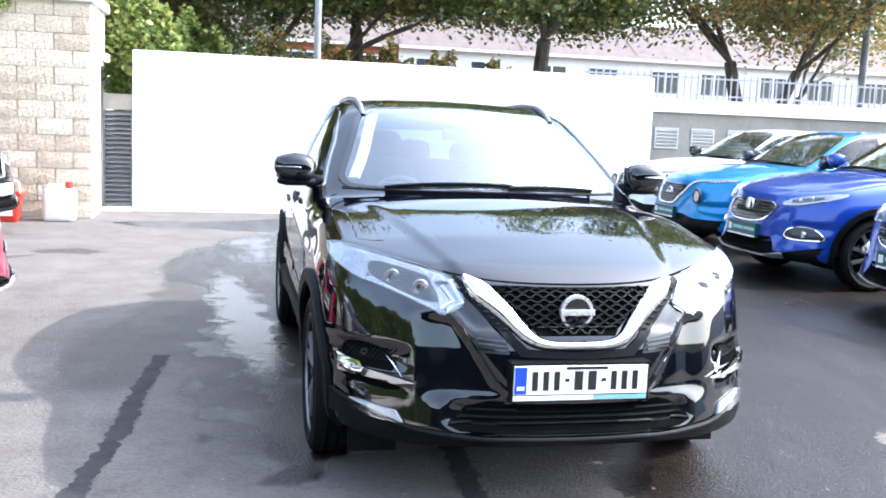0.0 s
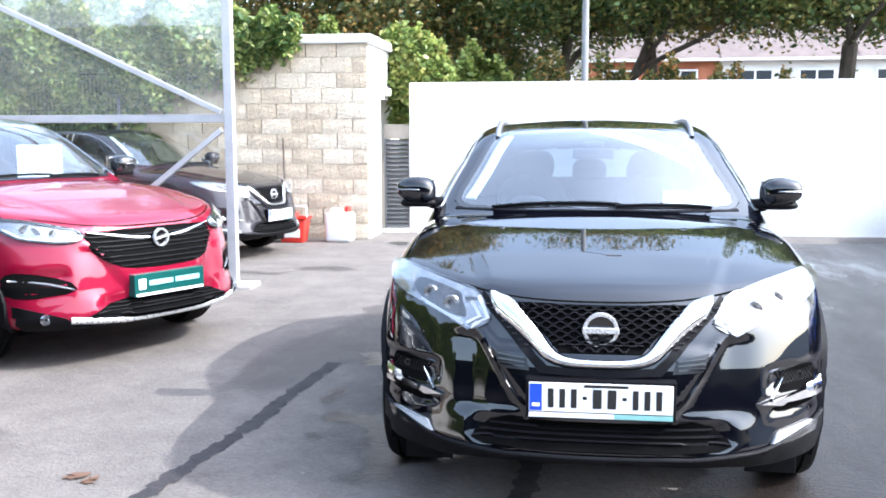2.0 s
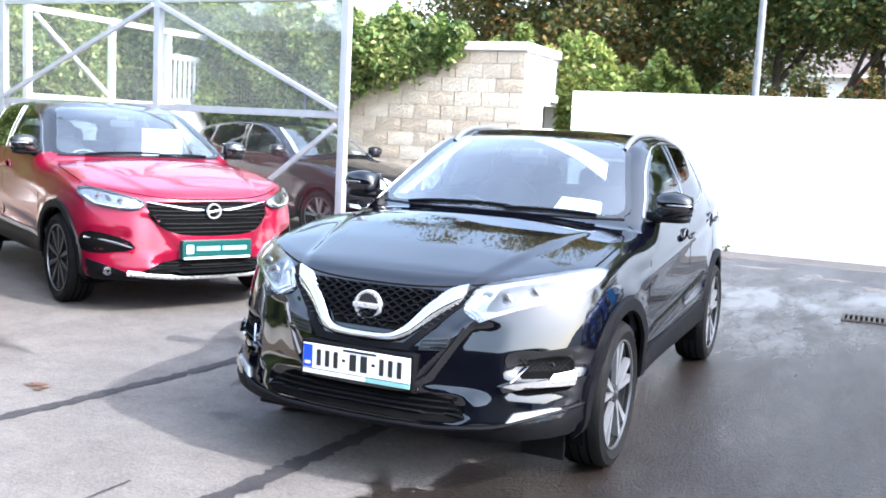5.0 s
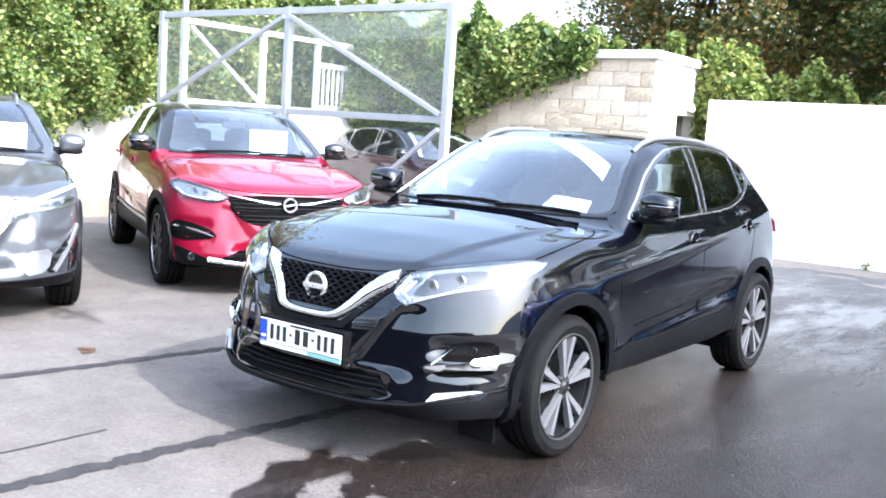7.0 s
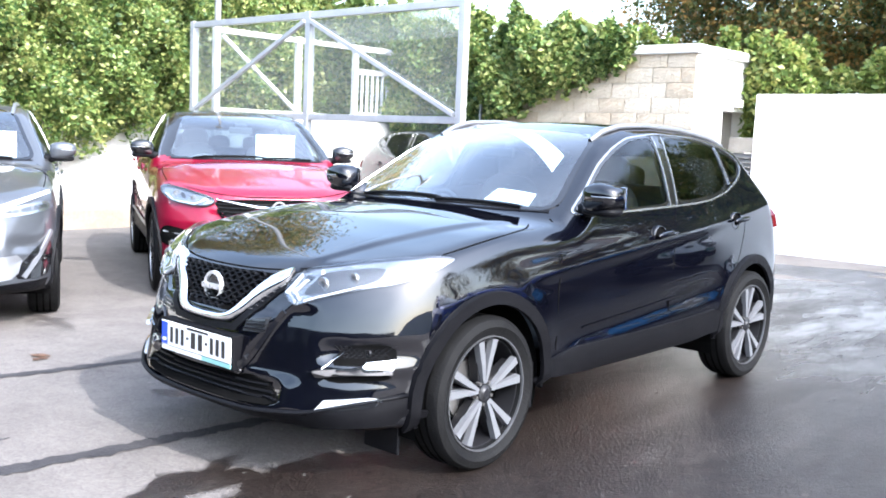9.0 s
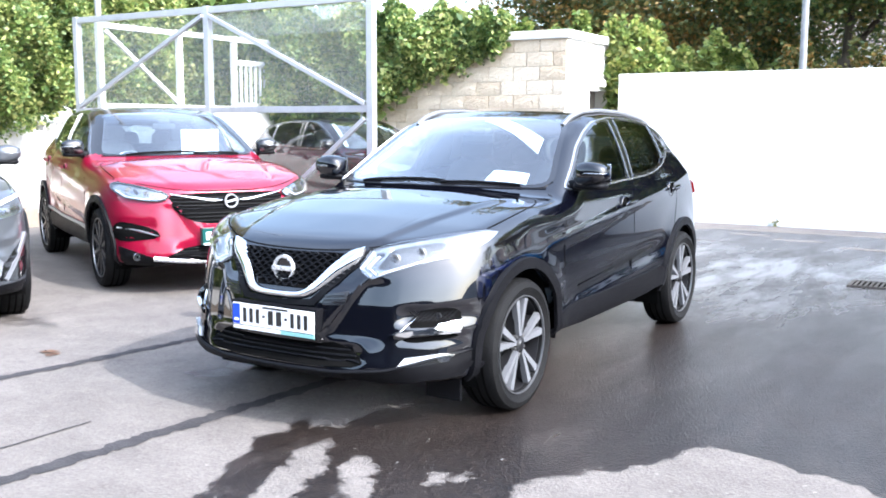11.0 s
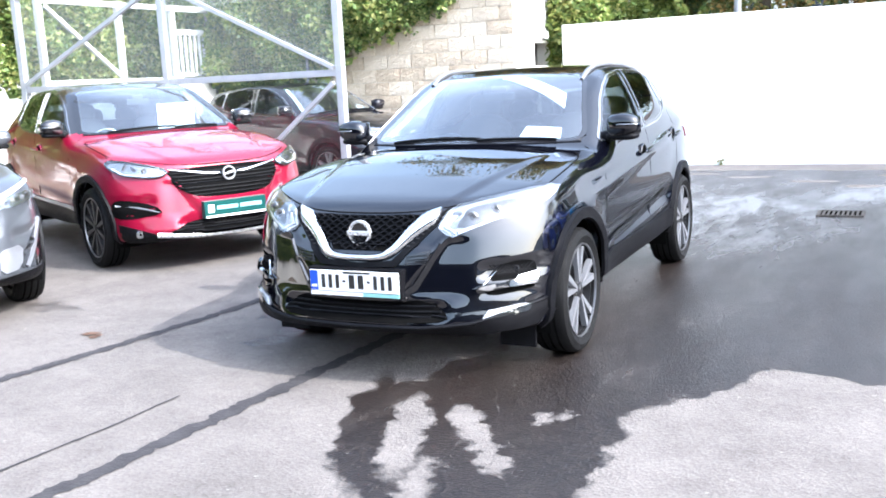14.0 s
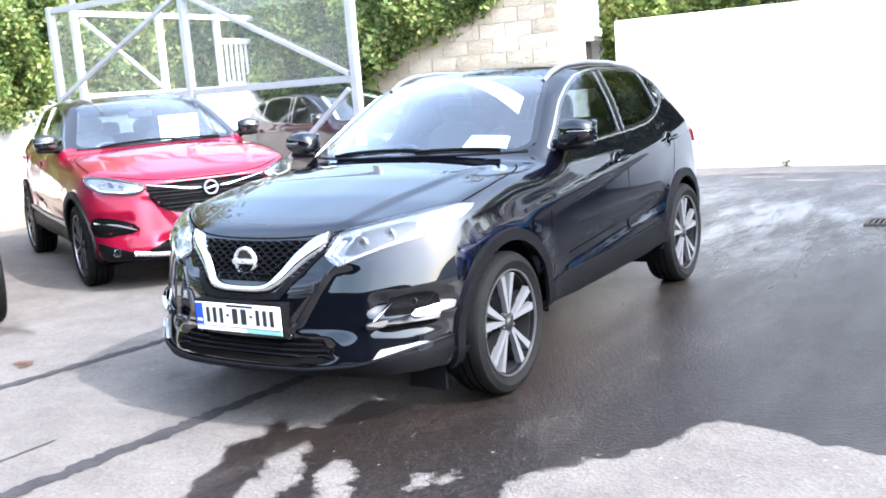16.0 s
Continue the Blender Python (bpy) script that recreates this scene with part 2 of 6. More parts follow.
def asphalt():
    m, nt, p = nodes_of("yard_asphalt")
    N, L = nt.nodes, nt.links
    tc = N.new("ShaderNodeTexCoord")

    def mathn(op, a, b=None, clamp=False):
        n = N.new("ShaderNodeMath")
        n.operation, n.use_clamp = op, clamp
        for i, v in enumerate((a, b)):
            if v is None:
                continue
            if isinstance(v, (int, float)):
                n.inputs[i].default_value = v
            else:
                L.new(v, n.inputs[i])
        return n.outputs[0]

    def noisen(scale, detail=4, rough=0.55):
        n = N.new("ShaderNodeTexNoise")
        n.inputs["Scale"].default_value, n.inputs["Detail"].default_value, n.inputs["Roughness"].default_value = scale, detail, rough
        L.new(tc.outputs["Object"], n.inputs["Vector"])
        return n.outputs[0]

    sep = N.new("ShaderNodeSeparateXYZ")
    L.new(tc.outputs["Object"], sep.inputs[0])
    def warp(scale, detail, amount):
        """Offsets in x and y that bend the outlines of stains."""
        n = N.new("ShaderNodeTexNoise")
        n.inputs["Scale"].default_value, n.inputs["Detail"].default_value, n.inputs["Roughness"].default_value = scale, detail, 0.62
        L.new(tc.outputs["Object"], n.inputs["Vector"])
        s2 = N.new("ShaderNodeSeparateColor")
        L.new(n.outputs["Color"], s2.inputs[0])
        return [mathn("MULTIPLY", mathn("SUBTRACT", s2.outputs[k], 0.5), amount) for k in (0, 1)]

    def pools(items, bends):
        """Depth in metres inside the union of some bent ellipses."""
        px, py = sep.outputs[0], sep.outputs[1]
        for bx, by in bends:
            px, py = mathn("ADD", px, bx), mathn("ADD", py, by)
        best = None
        for cx, cy, rx, ry, sh in items:
            dx, dy = mathn("SUBTRACT", px, cx), mathn("SUBTRACT", py, cy)
            ux = mathn("MULTIPLY", mathn("ADD", dx, mathn("MULTIPLY", dy, sh)), 1 / rx)
            uy = mathn("MULTIPLY", dy, 1 / ry)
            d = mathn("SQRT", mathn("ADD", mathn("MULTIPLY", ux, ux), mathn("MULTIPLY", uy, uy)))
            d = mathn("MULTIPLY", mathn("SUBTRACT", 1.0, d), min(rx, ry))
            best = d if best is None else mathn("MAXIMUM", best, d)
        return best

    coarse, middle, small, fine = warp(0.8, 3, 0.8), warp(3.6, 6, 0.55), warp(9, 6, 0.26), warp(4.5, 7, 0.34)
    n_big, n_mid, n_fine = noisen(0.9, 5), noisen(5, 6, 0.65), noisen(110, 5, 0.75)
    n_stain = noisen(2.1, 7, 0.7)
    # the stones in the asphalt
    vor = N.new("ShaderNodeTexVoronoi")
    vor.inputs["Scale"].default_value = 70
    L.new(tc.outputs["Object"], vor.inputs["Vector"])
    chip = N.new("ShaderNodeSeparateColor")
    L.new(vor.outputs["Color"], chip.inputs[0])
    # streaks left by running water
    mp = N.new("ShaderNodeMapping")
    mp.inputs["Scale"].default_value = (1.0, 0.28, 1.0)
    mp.inputs["Rotation"].default_value = (0, 0, radians(-35))
    L.new(tc.outputs["Object"], mp.inputs[0])
    st = N.new("ShaderNodeTexNoise")
    st.inputs["Scale"].default_value, st.inputs["Detail"].default_value, st.inputs["Roughness"].default_value = 2.2, 7, 0.68
    L.new(mp.outputs[0], st.inputs["Vector"])
    streak = st.outputs[0]
    inside = mathn("MINIMUM", pools(WET, [coarse, middle]), mathn("MULTIPLY", pools(DRYSPOTS, [small]), -1.0))
    inside = mathn("MAXIMUM", inside, mathn("MINIMUM", pools(WET_FRONT, [fine]), mathn("MULTIPLY", pools(DRYSPOTS, [small]), -1.0)))
    wet = mathn("ADD", mathn("MULTIPLY", inside, 30), 0.5, True)
    damp = mathn("ADD", mathn("MULTIPLY", pools(DAMP, [middle, small]), 14), 0.5, True)
    wet = mathn("MAXIMUM", wet, mathn("MULTIPLY", damp, mathn("ADD", 0.3, mathn("MULTIPLY", n_stain, 0.5))))
    pool = mathn("ADD", mathn("MULTIPLY", pools(PUDDLES, [middle, small]), 12), 0.5, True)
    wet = mathn("MAXIMUM", wet, pool)
    dry = N.new("ShaderNodeValToRGB")
    dry.color_ramp.elements[0].position, dry.color_ramp.elements[1].position = 0.36, 0.64
    dry.color_ramp.elements[0].color, dry.color_ramp.elements[1].color = (0.054, 0.0465, 0.042, 1), (0.134, 0.1185, 0.1075, 1)
    tone = mathn("ADD", mathn("ADD", mathn("MULTIPLY", n_stain, 0.42), mathn("MULTIPLY", n_big, 0.14)), mathn("ADD", mathn("MULTIPLY", n_mid, 0.18), mathn("MULTIPLY", n_fine, 0.22)))
    L.new(mathn("ADD", tone, mathn("MULTIPLY", chip.outputs[0], 0.11)), dry.inputs[0])
    mx = N.new("ShaderNodeMix")
    mx.data_type = "RGBA"
    L.new(wet, mx.inputs[0])
    L.new(dry.outputs[0], mx.inputs[6])
    dk = N.new("ShaderNodeMix")
    dk.data_type, dk.blend_type = "RGBA", "MULTIPLY"
    dk.inputs[0].default_value = 1
    L.new(dry.outputs[0], dk.inputs[6])
    grit = N.new("ShaderNodeMix")
    grit.data_type = "RGBA"
    grit.inputs[6].default_value, grit.inputs[7].default_value = (0.04, 0.032, 0.029, 1), (0.19, 0.157, 0.143, 1)
    L.new(mathn("ADD", mathn("MULTIPLY", mathn("SUBTRACT", n_fine, 0.5), 2.4), mathn("MULTIPLY", chip.outputs[0], 0.85), True), grit.inputs[0])
    L.new(grit.outputs[2], dk.inputs[7])
    # half-dried streaks inside the wet area
    half = mathn("MULTIPLY", mathn("SUBTRACT", streak, 0.56), 5, True)
    L.new(mathn("MULTIPLY", wet, mathn("SUBTRACT", 1.0, mathn("MULTIPLY", half, 0.3))), mx.inputs[0])
    L.new(dk.outputs[2], mx.inputs[7])
    speck = N.new("ShaderNodeMix")
    speck.data_type = "RGBA"
    L.new(mathn("MULTIPLY", mathn("GREATER_THAN", chip.outputs[1], 0.9992), 0.4), speck.inputs[0])
    L.new(mx.outputs[2], speck.inputs[6])
    speck.inputs[7].default_value = (0.26, 0.24, 0.22, 1)
    L.new(speck.outputs[2], p.inputs["Base Color"])
    r = mathn("SUBTRACT", 0.88, mathn("MULTIPLY", wet, mathn("ADD", 0.32, mathn("MULTIPLY", streak, 0.44))))
    film = mathn("MULTIPLY", pools(FILM, [coarse, middle]), 1.4, True)
    film = mathn("MULTIPLY", film, mathn("MULTIPLY", mathn("SUBTRACT", streak, 0.36), 4.5, True))
    film = mathn("MULTIPLY", film, wet)
    r = mathn("SUBTRACT", r, mathn("MULTIPLY", film, 0.22))
    r = mathn("MAXIMUM", mathn("SUBTRACT", r, mathn("MULTIPLY", pool, 0.3)), 0.03)
    L.new(r, p.inputs["Roughness"])
    bp = N.new("ShaderNodeBump")
    bp.inputs["Strength"].default_value, bp.inputs["Distance"].default_value = 0.5, 0.008
    p.inputs["Specular IOR Level"].default_value = 0.45
    relief = mathn("ADD", mathn("ADD", n_fine, mathn("MULTIPLY", n_mid, 0.5)), mathn("MULTIPLY", vor.outputs["Distance"], 1.0))
    L.new(mathn("MULTIPLY", relief, mathn("SUBTRACT", 1.0, mathn("MAXIMUM", mathn("MULTIPLY", mathn("MAXIMUM", pool, film), 0.9), mathn("MULTIPLY", wet, 0.2)))), bp.inputs["Height"])
    L.new(bp.outputs[0], p.inputs["Normal"])
    return m


WET = [(3.9, 8.2, 4.0, 4.5, 0), (1.2, 9.4, 2.0, 2.5, 0), (2.3, 4.9, 0.8, 1.1, 0), (0.2, 4.25, 0.3, 0.5, 0), (0.0, 6.9, 0.42, 2.2, 0), (2.0, 12.6, 3.6, 0.75, 0), (5.0, 12.4, 2.2, 0.9, 0)]
WET_FRONT = [(2.02, 2.55, 0.5, 1.05, 0.12), (2.0, 3.35, 0.66, 0.55, 0), (2.25, 4.1, 0.75, 1.0, 0), (1.42, 2.5, 0.15, 0.68, 0.42), (1.75, 3.0, 0.5, 0.3, 0), (2.6, 4.6, 0.9, 0.8, 0), (-0.15, 4.4, 0.22, 0.11, 0.3), (0.07, 3.55, 0.11, 0.12, 0), (-0.4, 4.85, 0.06, 0.22, 0), (-0.3, 4.08, 0.09, 0.06, 0), (0.02, 3.8, 0.03, 0.2, 0.2)]
DAMP = [(-0.8, 5.85, 0.36, 1.0, -0.1), (-0.38, 8.3, 0.32, 1.6, -0.2), (-0.5, 6.6, 0.3, 0.8, 0), (-2.6, 9.6, 0.5, 0.12, 0), (-4.0, 4.6, 0.7, 0.16, 0.4), (-2.3, 3.9, 0.5, 0.09, 0.3), (-1.75, 10.0, 0.36, 0.2, 0)]
DRYSPOTS = [(2.5, 12.0, 0.3, 0.1, 0), (3.1, 11.5, 0.22, 0.16, 0), (1.6, 12.5, 0.35, 0.1, 0), (0.9, 12.9, 0.3, 0.1, 0), (3.6, 12.7, 0.4, 0.12, 0), (1.6, 2.48, 0.1, 0.46, 0.36), (1.84, 2.62, 0.075, 0.26, 0.55), (2.05, 2.36, 0.07, 0.2, 0.6), (2.13, 2.8, 0.05, 0.06, 0), (2.22, 2.87, 0.04, 0.05, 0), (1.9, 1.98, 0.07, 0.24, 0.3)]
PUDDLES = [(-0.12, 6.9, 0.19, 1.7, 0.08)]
FILM = [(2.72, 7.4, 0.3, 2.0, -0.14), (1.9, 9.3, 1.3, 2.9, 0.12), (0.3, 10.5, 1.3, 1.4, 0), (3.6, 10.6, 1.4, 1.3, 0)]
M["asphalt"] = asphalt()

# ---- mesh helpers ----
def mesh_ob(name, bm, material, parent=None, label="", smooth=False):
    me = bpy.data.meshes.new(name)
    bm.to_mesh(me)
    bm.free()
    me.materials.append(material)
    if smooth:
        me.shade_smooth()
    ob = new(name, me)
    if parent is not None:
        ob.parent = parent
    if label:
        tagged(ob, label)
    return ob


def part(name, bm, material, parent, label="", smooth=False):
    return mesh_ob(name, bm, material, parent, label, smooth)


def raw(name, verts, faces, material, parent=None, label="", smooth=False):
    me = bpy.data.meshes.new(name)
    me.from_pydata([tuple(map(float, v)) for v in verts], [], [tuple(map(int, f)) for f in faces])
    me.materials.append(material)
    if smooth:
        me.shade_smooth()
    ob = new(name, me)
    if parent is not None:
        ob.parent = parent
    if label:
        tagged(ob, label)
    return ob


def box_bm(bm, lo, hi, bevel=0.0, m=None):
    geo = bmesh.ops.create_cube(bm, size=1.0)
    vs = geo["verts"]
    for v in vs:
        v.co = Vector([lo[i] + (v.co[i] + 0.5) * (hi[i] - lo[i]) for i in range(3)])
    if bevel:
        es = list({e for v in vs for e in v.link_edges})
        out = bmesh.ops.bevel(bm, geom=es, offset=bevel, segments=2, affect="EDGES", profile=0.6)
        vs = list({v for f in out["faces"] for v in f.verts} | {v for v in vs if v.is_valid})
    if m is not None:
        bmesh.ops.transform(bm, matrix=m, verts=vs)
    return vs


def box(name, lo, hi, material, parent=None, label="", bevel=0.004, m=None):
    bm = bmesh.new()
    box_bm(bm, lo, hi, bevel, m)
    return mesh_ob(name, bm, material, parent, label)


def bar_bm(bm, a, b, w, h, bevel=0.0):
    """A square bar from a to b."""
    a, b = Vector(a), Vector(b)
    d = b - a
    m = Matrix.Translation((a + b) / 2) @ d.to_track_quat("Z", "Y").to_matrix().to_4x4()
    return box_bm(bm, (-w / 2, -h / 2, -d.length / 2), (w / 2, h / 2, d.length / 2), bevel, m)


def tube_bm(bm, a, b, r1, r2, n=10):
    a, b = Vector(a), Vector(b)
    d = b - a
    m = Matrix.Translation((a + b) / 2) @ d.to_track_quat("Z", "Y").to_matrix().to_4x4()
    bmesh.ops.create_cone(bm, cap_ends=True, segments=n, radius1=r1, radius2=r2, depth=d.length, matrix=m)


def lathe(profile, n=48):
    """Verts and faces of a profile of (radius, along) turned about the x axis, closed."""
    k = len(profile)
    vs, fs = [], []
    for i in range(n):
        a = 2 * math.pi * i / n
        for r, h in profile:
            vs.append((h, r * math.cos(a), r * math.sin(a)))
    for i in range(n):
        for j in range(k):
            fs.append((i * k + j, i * k + (j + 1) % k, ((i + 1) % n) * k + (j + 1) % k, ((i + 1) % n) * k + j))
    return vs, fs

# ---- ground and walls ----
bm = bmesh.new()
bmesh.ops.create_grid(bm, x_segments=80, y_segments=80, size=400)
ground = tagged(mesh_ob("ground", bm, M["asphalt"]), "worn grey asphalt yard with wet wash water patches", "ground", kind="structure")


def wall(name, lo, hi, material, label, bevel=0.01):
    return tagged(box(name, lo, hi, material, bevel=bevel), label, "wall", kind="structure")


wall("wall_white", (-1.57, 14.2, -0.1), (6.4, 14.42, 2.29), M["white_wall"], "plain white painted boundary wall with a flat top", 0.012)

# stone-faced store: front face at y 13.1, a rendered side with a doorway
X0, Y0 = -1.98, 13.1
pier = tagged(new("stone_store"), "small store faced in buff split-face blocks with a concrete cap", "store")
box("core", (-10.2, Y0 + 0.03, -0.1), (X0 - 0.03, Y0 + 0.55, 2.7), M["mortar"], pier)
box("side_wall", (X0 - 0.35, Y0 + 0.55, -0.1), (X0 - 0.012, Y0 + 0.9, 2.79), M["stone_pale"], pier, "pale rendered side wall")
box("lintel", (X0 - 0.35, Y0 + 0.9, 2.04), (X0 - 0.012, Y0 + 2.5, 2.79), M["stone_pale"], pier)
box("back_jamb", (X0 - 0.35, Y0 + 1.75, -0.1), (X0 - 0.012, Y0 + 2.5, 2.04), M["stone_pale"], pier)
box("corner_pier", (X0 - 0.028, Y0 + 0.028, -0.1), (X0, Y0 + 0.9, 2.79), M["stone_pale"], pier, "pale rendered return")
def stone_block(w, seed):
    rng = random.Random(seed)
    bm = bmesh.new()
    bmesh.ops.create_grid(bm, x_segments=4, y_segments=3, size=0.5)
    for v in bm.verts:
        edge = abs(v.co.x) > 0.49 or abs(v.co.y) > 0.49
        v.co = Vector((v.co.x * (w - 0.012), -0.007 if edge else -0.009 - 0.007 * rng.random(), v.co.y * 0.208))
    ex = bmesh.ops.extrude_edge_only(bm, edges=[e for e in bm.edges if e.is_boundary])
    for v in ex["geom"]:
        if isinstance(v, bmesh.types.BMVert):
            v.co.y = 0.03
    bmesh.ops.recalc_face_normals(bm, faces=bm.faces)
    me = bpy.data.meshes.new("block")
    bm.to_mesh(me)
    bm.free()
    me.materials.append(M["stone"])
    return me


BLOCKS = [stone_block(0.45, i) for i in range(6)]
HALF = [stone_block(0.225, i + 9) for i in range(3)]
rb = random.Random(5)
for row in range(13):
    z = 0.11 + row * 0.2165
    x = X0 - (0.225 if row % 2 else 0.0)
    if row % 2:
        o = new("block", rb.choice(HALF))
        o.parent, o.location = pier, (X0 - 0.1125, Y0 + rb.uniform(-0.004, 0.004), z)
    while x > -6.6:
        o = new("block", rb.choice(BLOCKS))
        o.parent, o.location = pier, (x - 0.225, Y0 + rb.uniform(-0.004, 0.004), z)
        x -= 0.45
capb = bmesh.new()
box_bm(capb, (-3.2, Y0 - 0.06, 2.79), (X0 + 0.06, Y0 + 2.5, 2.92), 0.02)
part("cap", capb, M["cap"], pier, "weathered concrete cap")
box("bulkhead_lamp", (X0, Y0 + 1.25, 2.1), (X0 + 0.07, Y0 + 1.43, 2.22), M["cap"], pier, bevel=0.02)
box("door", (X0 - 0.3, Y0 + 0.9, 0), (X0 - 0.26, Y0 + 1.75, 2.04), M["grey_conc"], pier, "brown timber door")

# louvred gate between the store and the white wall
gate = tagged(new("louvre_gate"), "grey steel louvred gate between stone store and white wall", "gate")
box("top_panel", (X0 + 0.0, 14.27, 1.44), (-1.572, 14.31, 1.66), M["grey_conc"], gate, "brown board over the louvres")
bm = bmesh.new()
for x in (X0 + 0.004, -1.60):
    box_bm(bm, (x, 14.25, 0.02), (x + 0.025, 14.32, 1.44), 0.003)
part("gate_frame", bm, M["louver"], gate)
for i in range(20):
    box("slat", (-0.21, -0.045, -0.006), (0.19, 0.045, 0.006), M["louver"], gate, bevel=0.002, m=pose(-1.77, 14.29, 0.1 + i * 0.068, 38))
box("step", (X0, 14.05, 0), (-1.58, 14.5, 0.05), M["cap"], gate)

# right: retaining wall with vents, white parapet and palisade railings
wall("wall_retaining", (6.45, 17.5, -0.1), (40, 17.9, 1.83), M["grey_conc"], "grey concrete retaining wall with louvred vents")
wall("wall_parapet", (6.4, 17.44, 1.83), (40, 17.9, 2.1), M["white_wall"], "white painted parapet band on the retaining wall")
for x in (7.98, 8.76, 9.55):
    v = tagged(new("wall_vent"), "white louvred vent in the grey wall", "vent", group="wall vents")
    v.location = (x, 17.5, 1.12)
    bm = bmesh.new()
    for lo, hi in (((0, -0.03, 0), (0.5, 0, 0.03)), ((0, -0.03, 0.38), (0.5, 0, 0.41)), ((0, -0.03, 0.03), (0.03, 0, 0.38)), ((0.47, -0.03, 0.03), (0.5, 0, 0.38))):
        box_bm(bm, lo, hi)
    part("frame", bm, M["cap"], v)
    for i in range(5):
        box("slat", (0.03, -0.03, 0), (0.47, 0.03, 0.008), M["white_wall"], v, bevel=0, m=pose(0, -0.03, 0.07 + i * 0.068, -35))
rail = tagged(new("palisade_railing"), "grey galvanised palisade railing on the parapet", "railing")
pm = None
for i in range(230):
    x = 6.6 + i * 0.145
    if pm is None:
        bm = bmesh.new()
        box_bm(bm, (-0.014, -0.014, 0), (0.014, 0.014, 0.55))
        tube_bm(bm, (0, 0, 0.55), (0, 0, 0.63), 0.016, 0.002, 4)
        o = part("pale", bm, M["galv"], rail)
        pm = o.data
    else:
        o = new("pale", pm)
        o.parent = rail
    o.location = (x, 17.66, 2.02)
for z in (2.18, 2.52):
    box("rail", (6.5, 17.645, z), (40, 17.675, z + 0.03), M["galv"], rail, bevel=0)

# left boundary wall behind the parked row
wall("wall_left", (-10.2, -9, -0.1), (-9.85, 13.12, 1.5), M["old_white"], "white rendered boundary wall under overhanging ivy")
wall("kerb_left", (-9.85, -9, -0.1), (-8.0, 8.2, 0.28), M["kerb"], "low concrete kerb along the boundary wall", 0.02)
# unseen low white wall, added to shape what the car's side reflects
wall("wall_unseen_right", (24, -9.4, -0.1), (24.4, 17.6, 2.1), M["white_wall"], "unseen white wall added on the right for the car's reflections")
# unseen dark wall added behind the camera to darken reflections in the car
wall("wall_unseen_back", (-12, -9.6, -0.1), (30, -9.2, 3.4), M["back_wall_dark"], "unseen dark glossy wall added behind the camera to darken reflections")

# ---- valeting bay screens ----
bay = tagged(new("valeting_bay"), "galvanised steel valeting bay with clear screens", "screen frame")


def screen(pts_posts, z_mid, z_top, braces, panes, steel="galv", w=0.088):
    """Posts, rails, braces and clear panes along a straight run."""
    for (x, y) in pts_posts:
        bm = bmesh.new()
        bar_bm(bm, (x, y, 0), (x, y, z_top), w, w, 0.006)
        part("post", bm, M[steel], bay)
        bm = bmesh.new()
        box_bm(bm, (x - 0.17, y - 0.15, 0), (x + 0.22, y + 0.15, 0.04), 0.01)
        part("base_plate", bm, M["cap"], bay)
    a, b = pts_posts[0], pts_posts[-1]
    for z in (z_mid, z_top - 0.05, 0.12):
        bm = bmesh.new()
        bar_bm(bm, (*a, z), (*b, z), w * 0.85, w * 0.9, 0.005)
        part("rail", bm, M[steel], bay)
    for p, q in braces:
        bm = bmesh.new()
        bar_bm(bm, p, q, 0.05, 0.05, 0.004)
        part("brace", bm, M[steel], bay)
    for (x1, y1), (x2, y2) in panes:
        for z1, z2 in ((z_mid + 0.05, z_top - 0.1),):
            bm = bmesh.new()
            hw = 0.004
            box_bm(bm, (min(x1, x2) - hw, min(y1, y2) - hw, z1), (max(x1, x2) + hw, max(y1, y2) + hw, z2))
            part("pane", bm, M["perspex"], bay, "clear perspex pane")


S1 = [(-2.38, 8.6), (-4.95, 8.6), (-7.5, 8.6)]
screen(S1, 1.66, 2.97, [((-4.9, 8.56, 2.85), (-2.45, 8.56, 1.72)), ((-5.0, 8.56, 2.85), (-7.45, 8.56, 1.72)), ((-2.45, 8.56, 1.55), (-4.2, 8.56, 0.2)), ((-7.4, 8.56, 1.55), (-5.0, 8.56, 0.2))],
       [(S1[0], S1[1]), (S1[1], S1[2])])
S2 = [(-7.5, 8.97), (-7.5, 10.5), (-7.5, 11.72)]
screen(S2, 1.74, 2.95, [((-7.45, 9.05, 2.82), (-7.45, 10.45, 1.78))], [], "white_steel", 0.085)
wall("wall_bay", (-7.57, 9.05, -0.1), (-7.43, 12.62, 1.68), M["old_white"], "low white rendered wall under the bay railing")
bm = bmesh.new()
bar_bm(bm, (-7.5, 11.77, 2.9), (-7.5, 12.72, 2.9), 0.085, 0.09, 0.005)
part("rail", bm, M["white_steel"], bay)
bm = bmesh.new()
bar_bm(bm, (-7.5, 12.66, 0), (-7.5, 12.66, 2.85), 0.1, 0.1, 0.006)
part("post", bm, M["pole_grey"], bay)
# lower panes and a second sheet over the top of the nearer bay
for (x1, x2), (z1, z2), y in (((-4.9, -2.43), (0.17, 1.61), 8.6), ((-7.44, -5.0), (0.17, 1.61), 8.6), ((-4.9, -2.43), (2.56, 2.86), 8.64)):
    bm = bmesh.new()
    box_bm(bm, (x1, y - 0.004, z1), (x2, y + 0.004, z2))
    part("pane", bm, M["perspex" if z1 > 2 else "perspex_clean"], bay, "clear perspex pane")
end_rail = tagged(new("side_railing"), "small white painted steel railing at the bay end", "railing")
for i in range(6):
    box("baluster", (-7.52, 11.86 + i * 0.12, 1.84), (-7.48, 11.9 + i * 0.12, 2.47), M["white_steel"], end_rail, bevel=0.003)
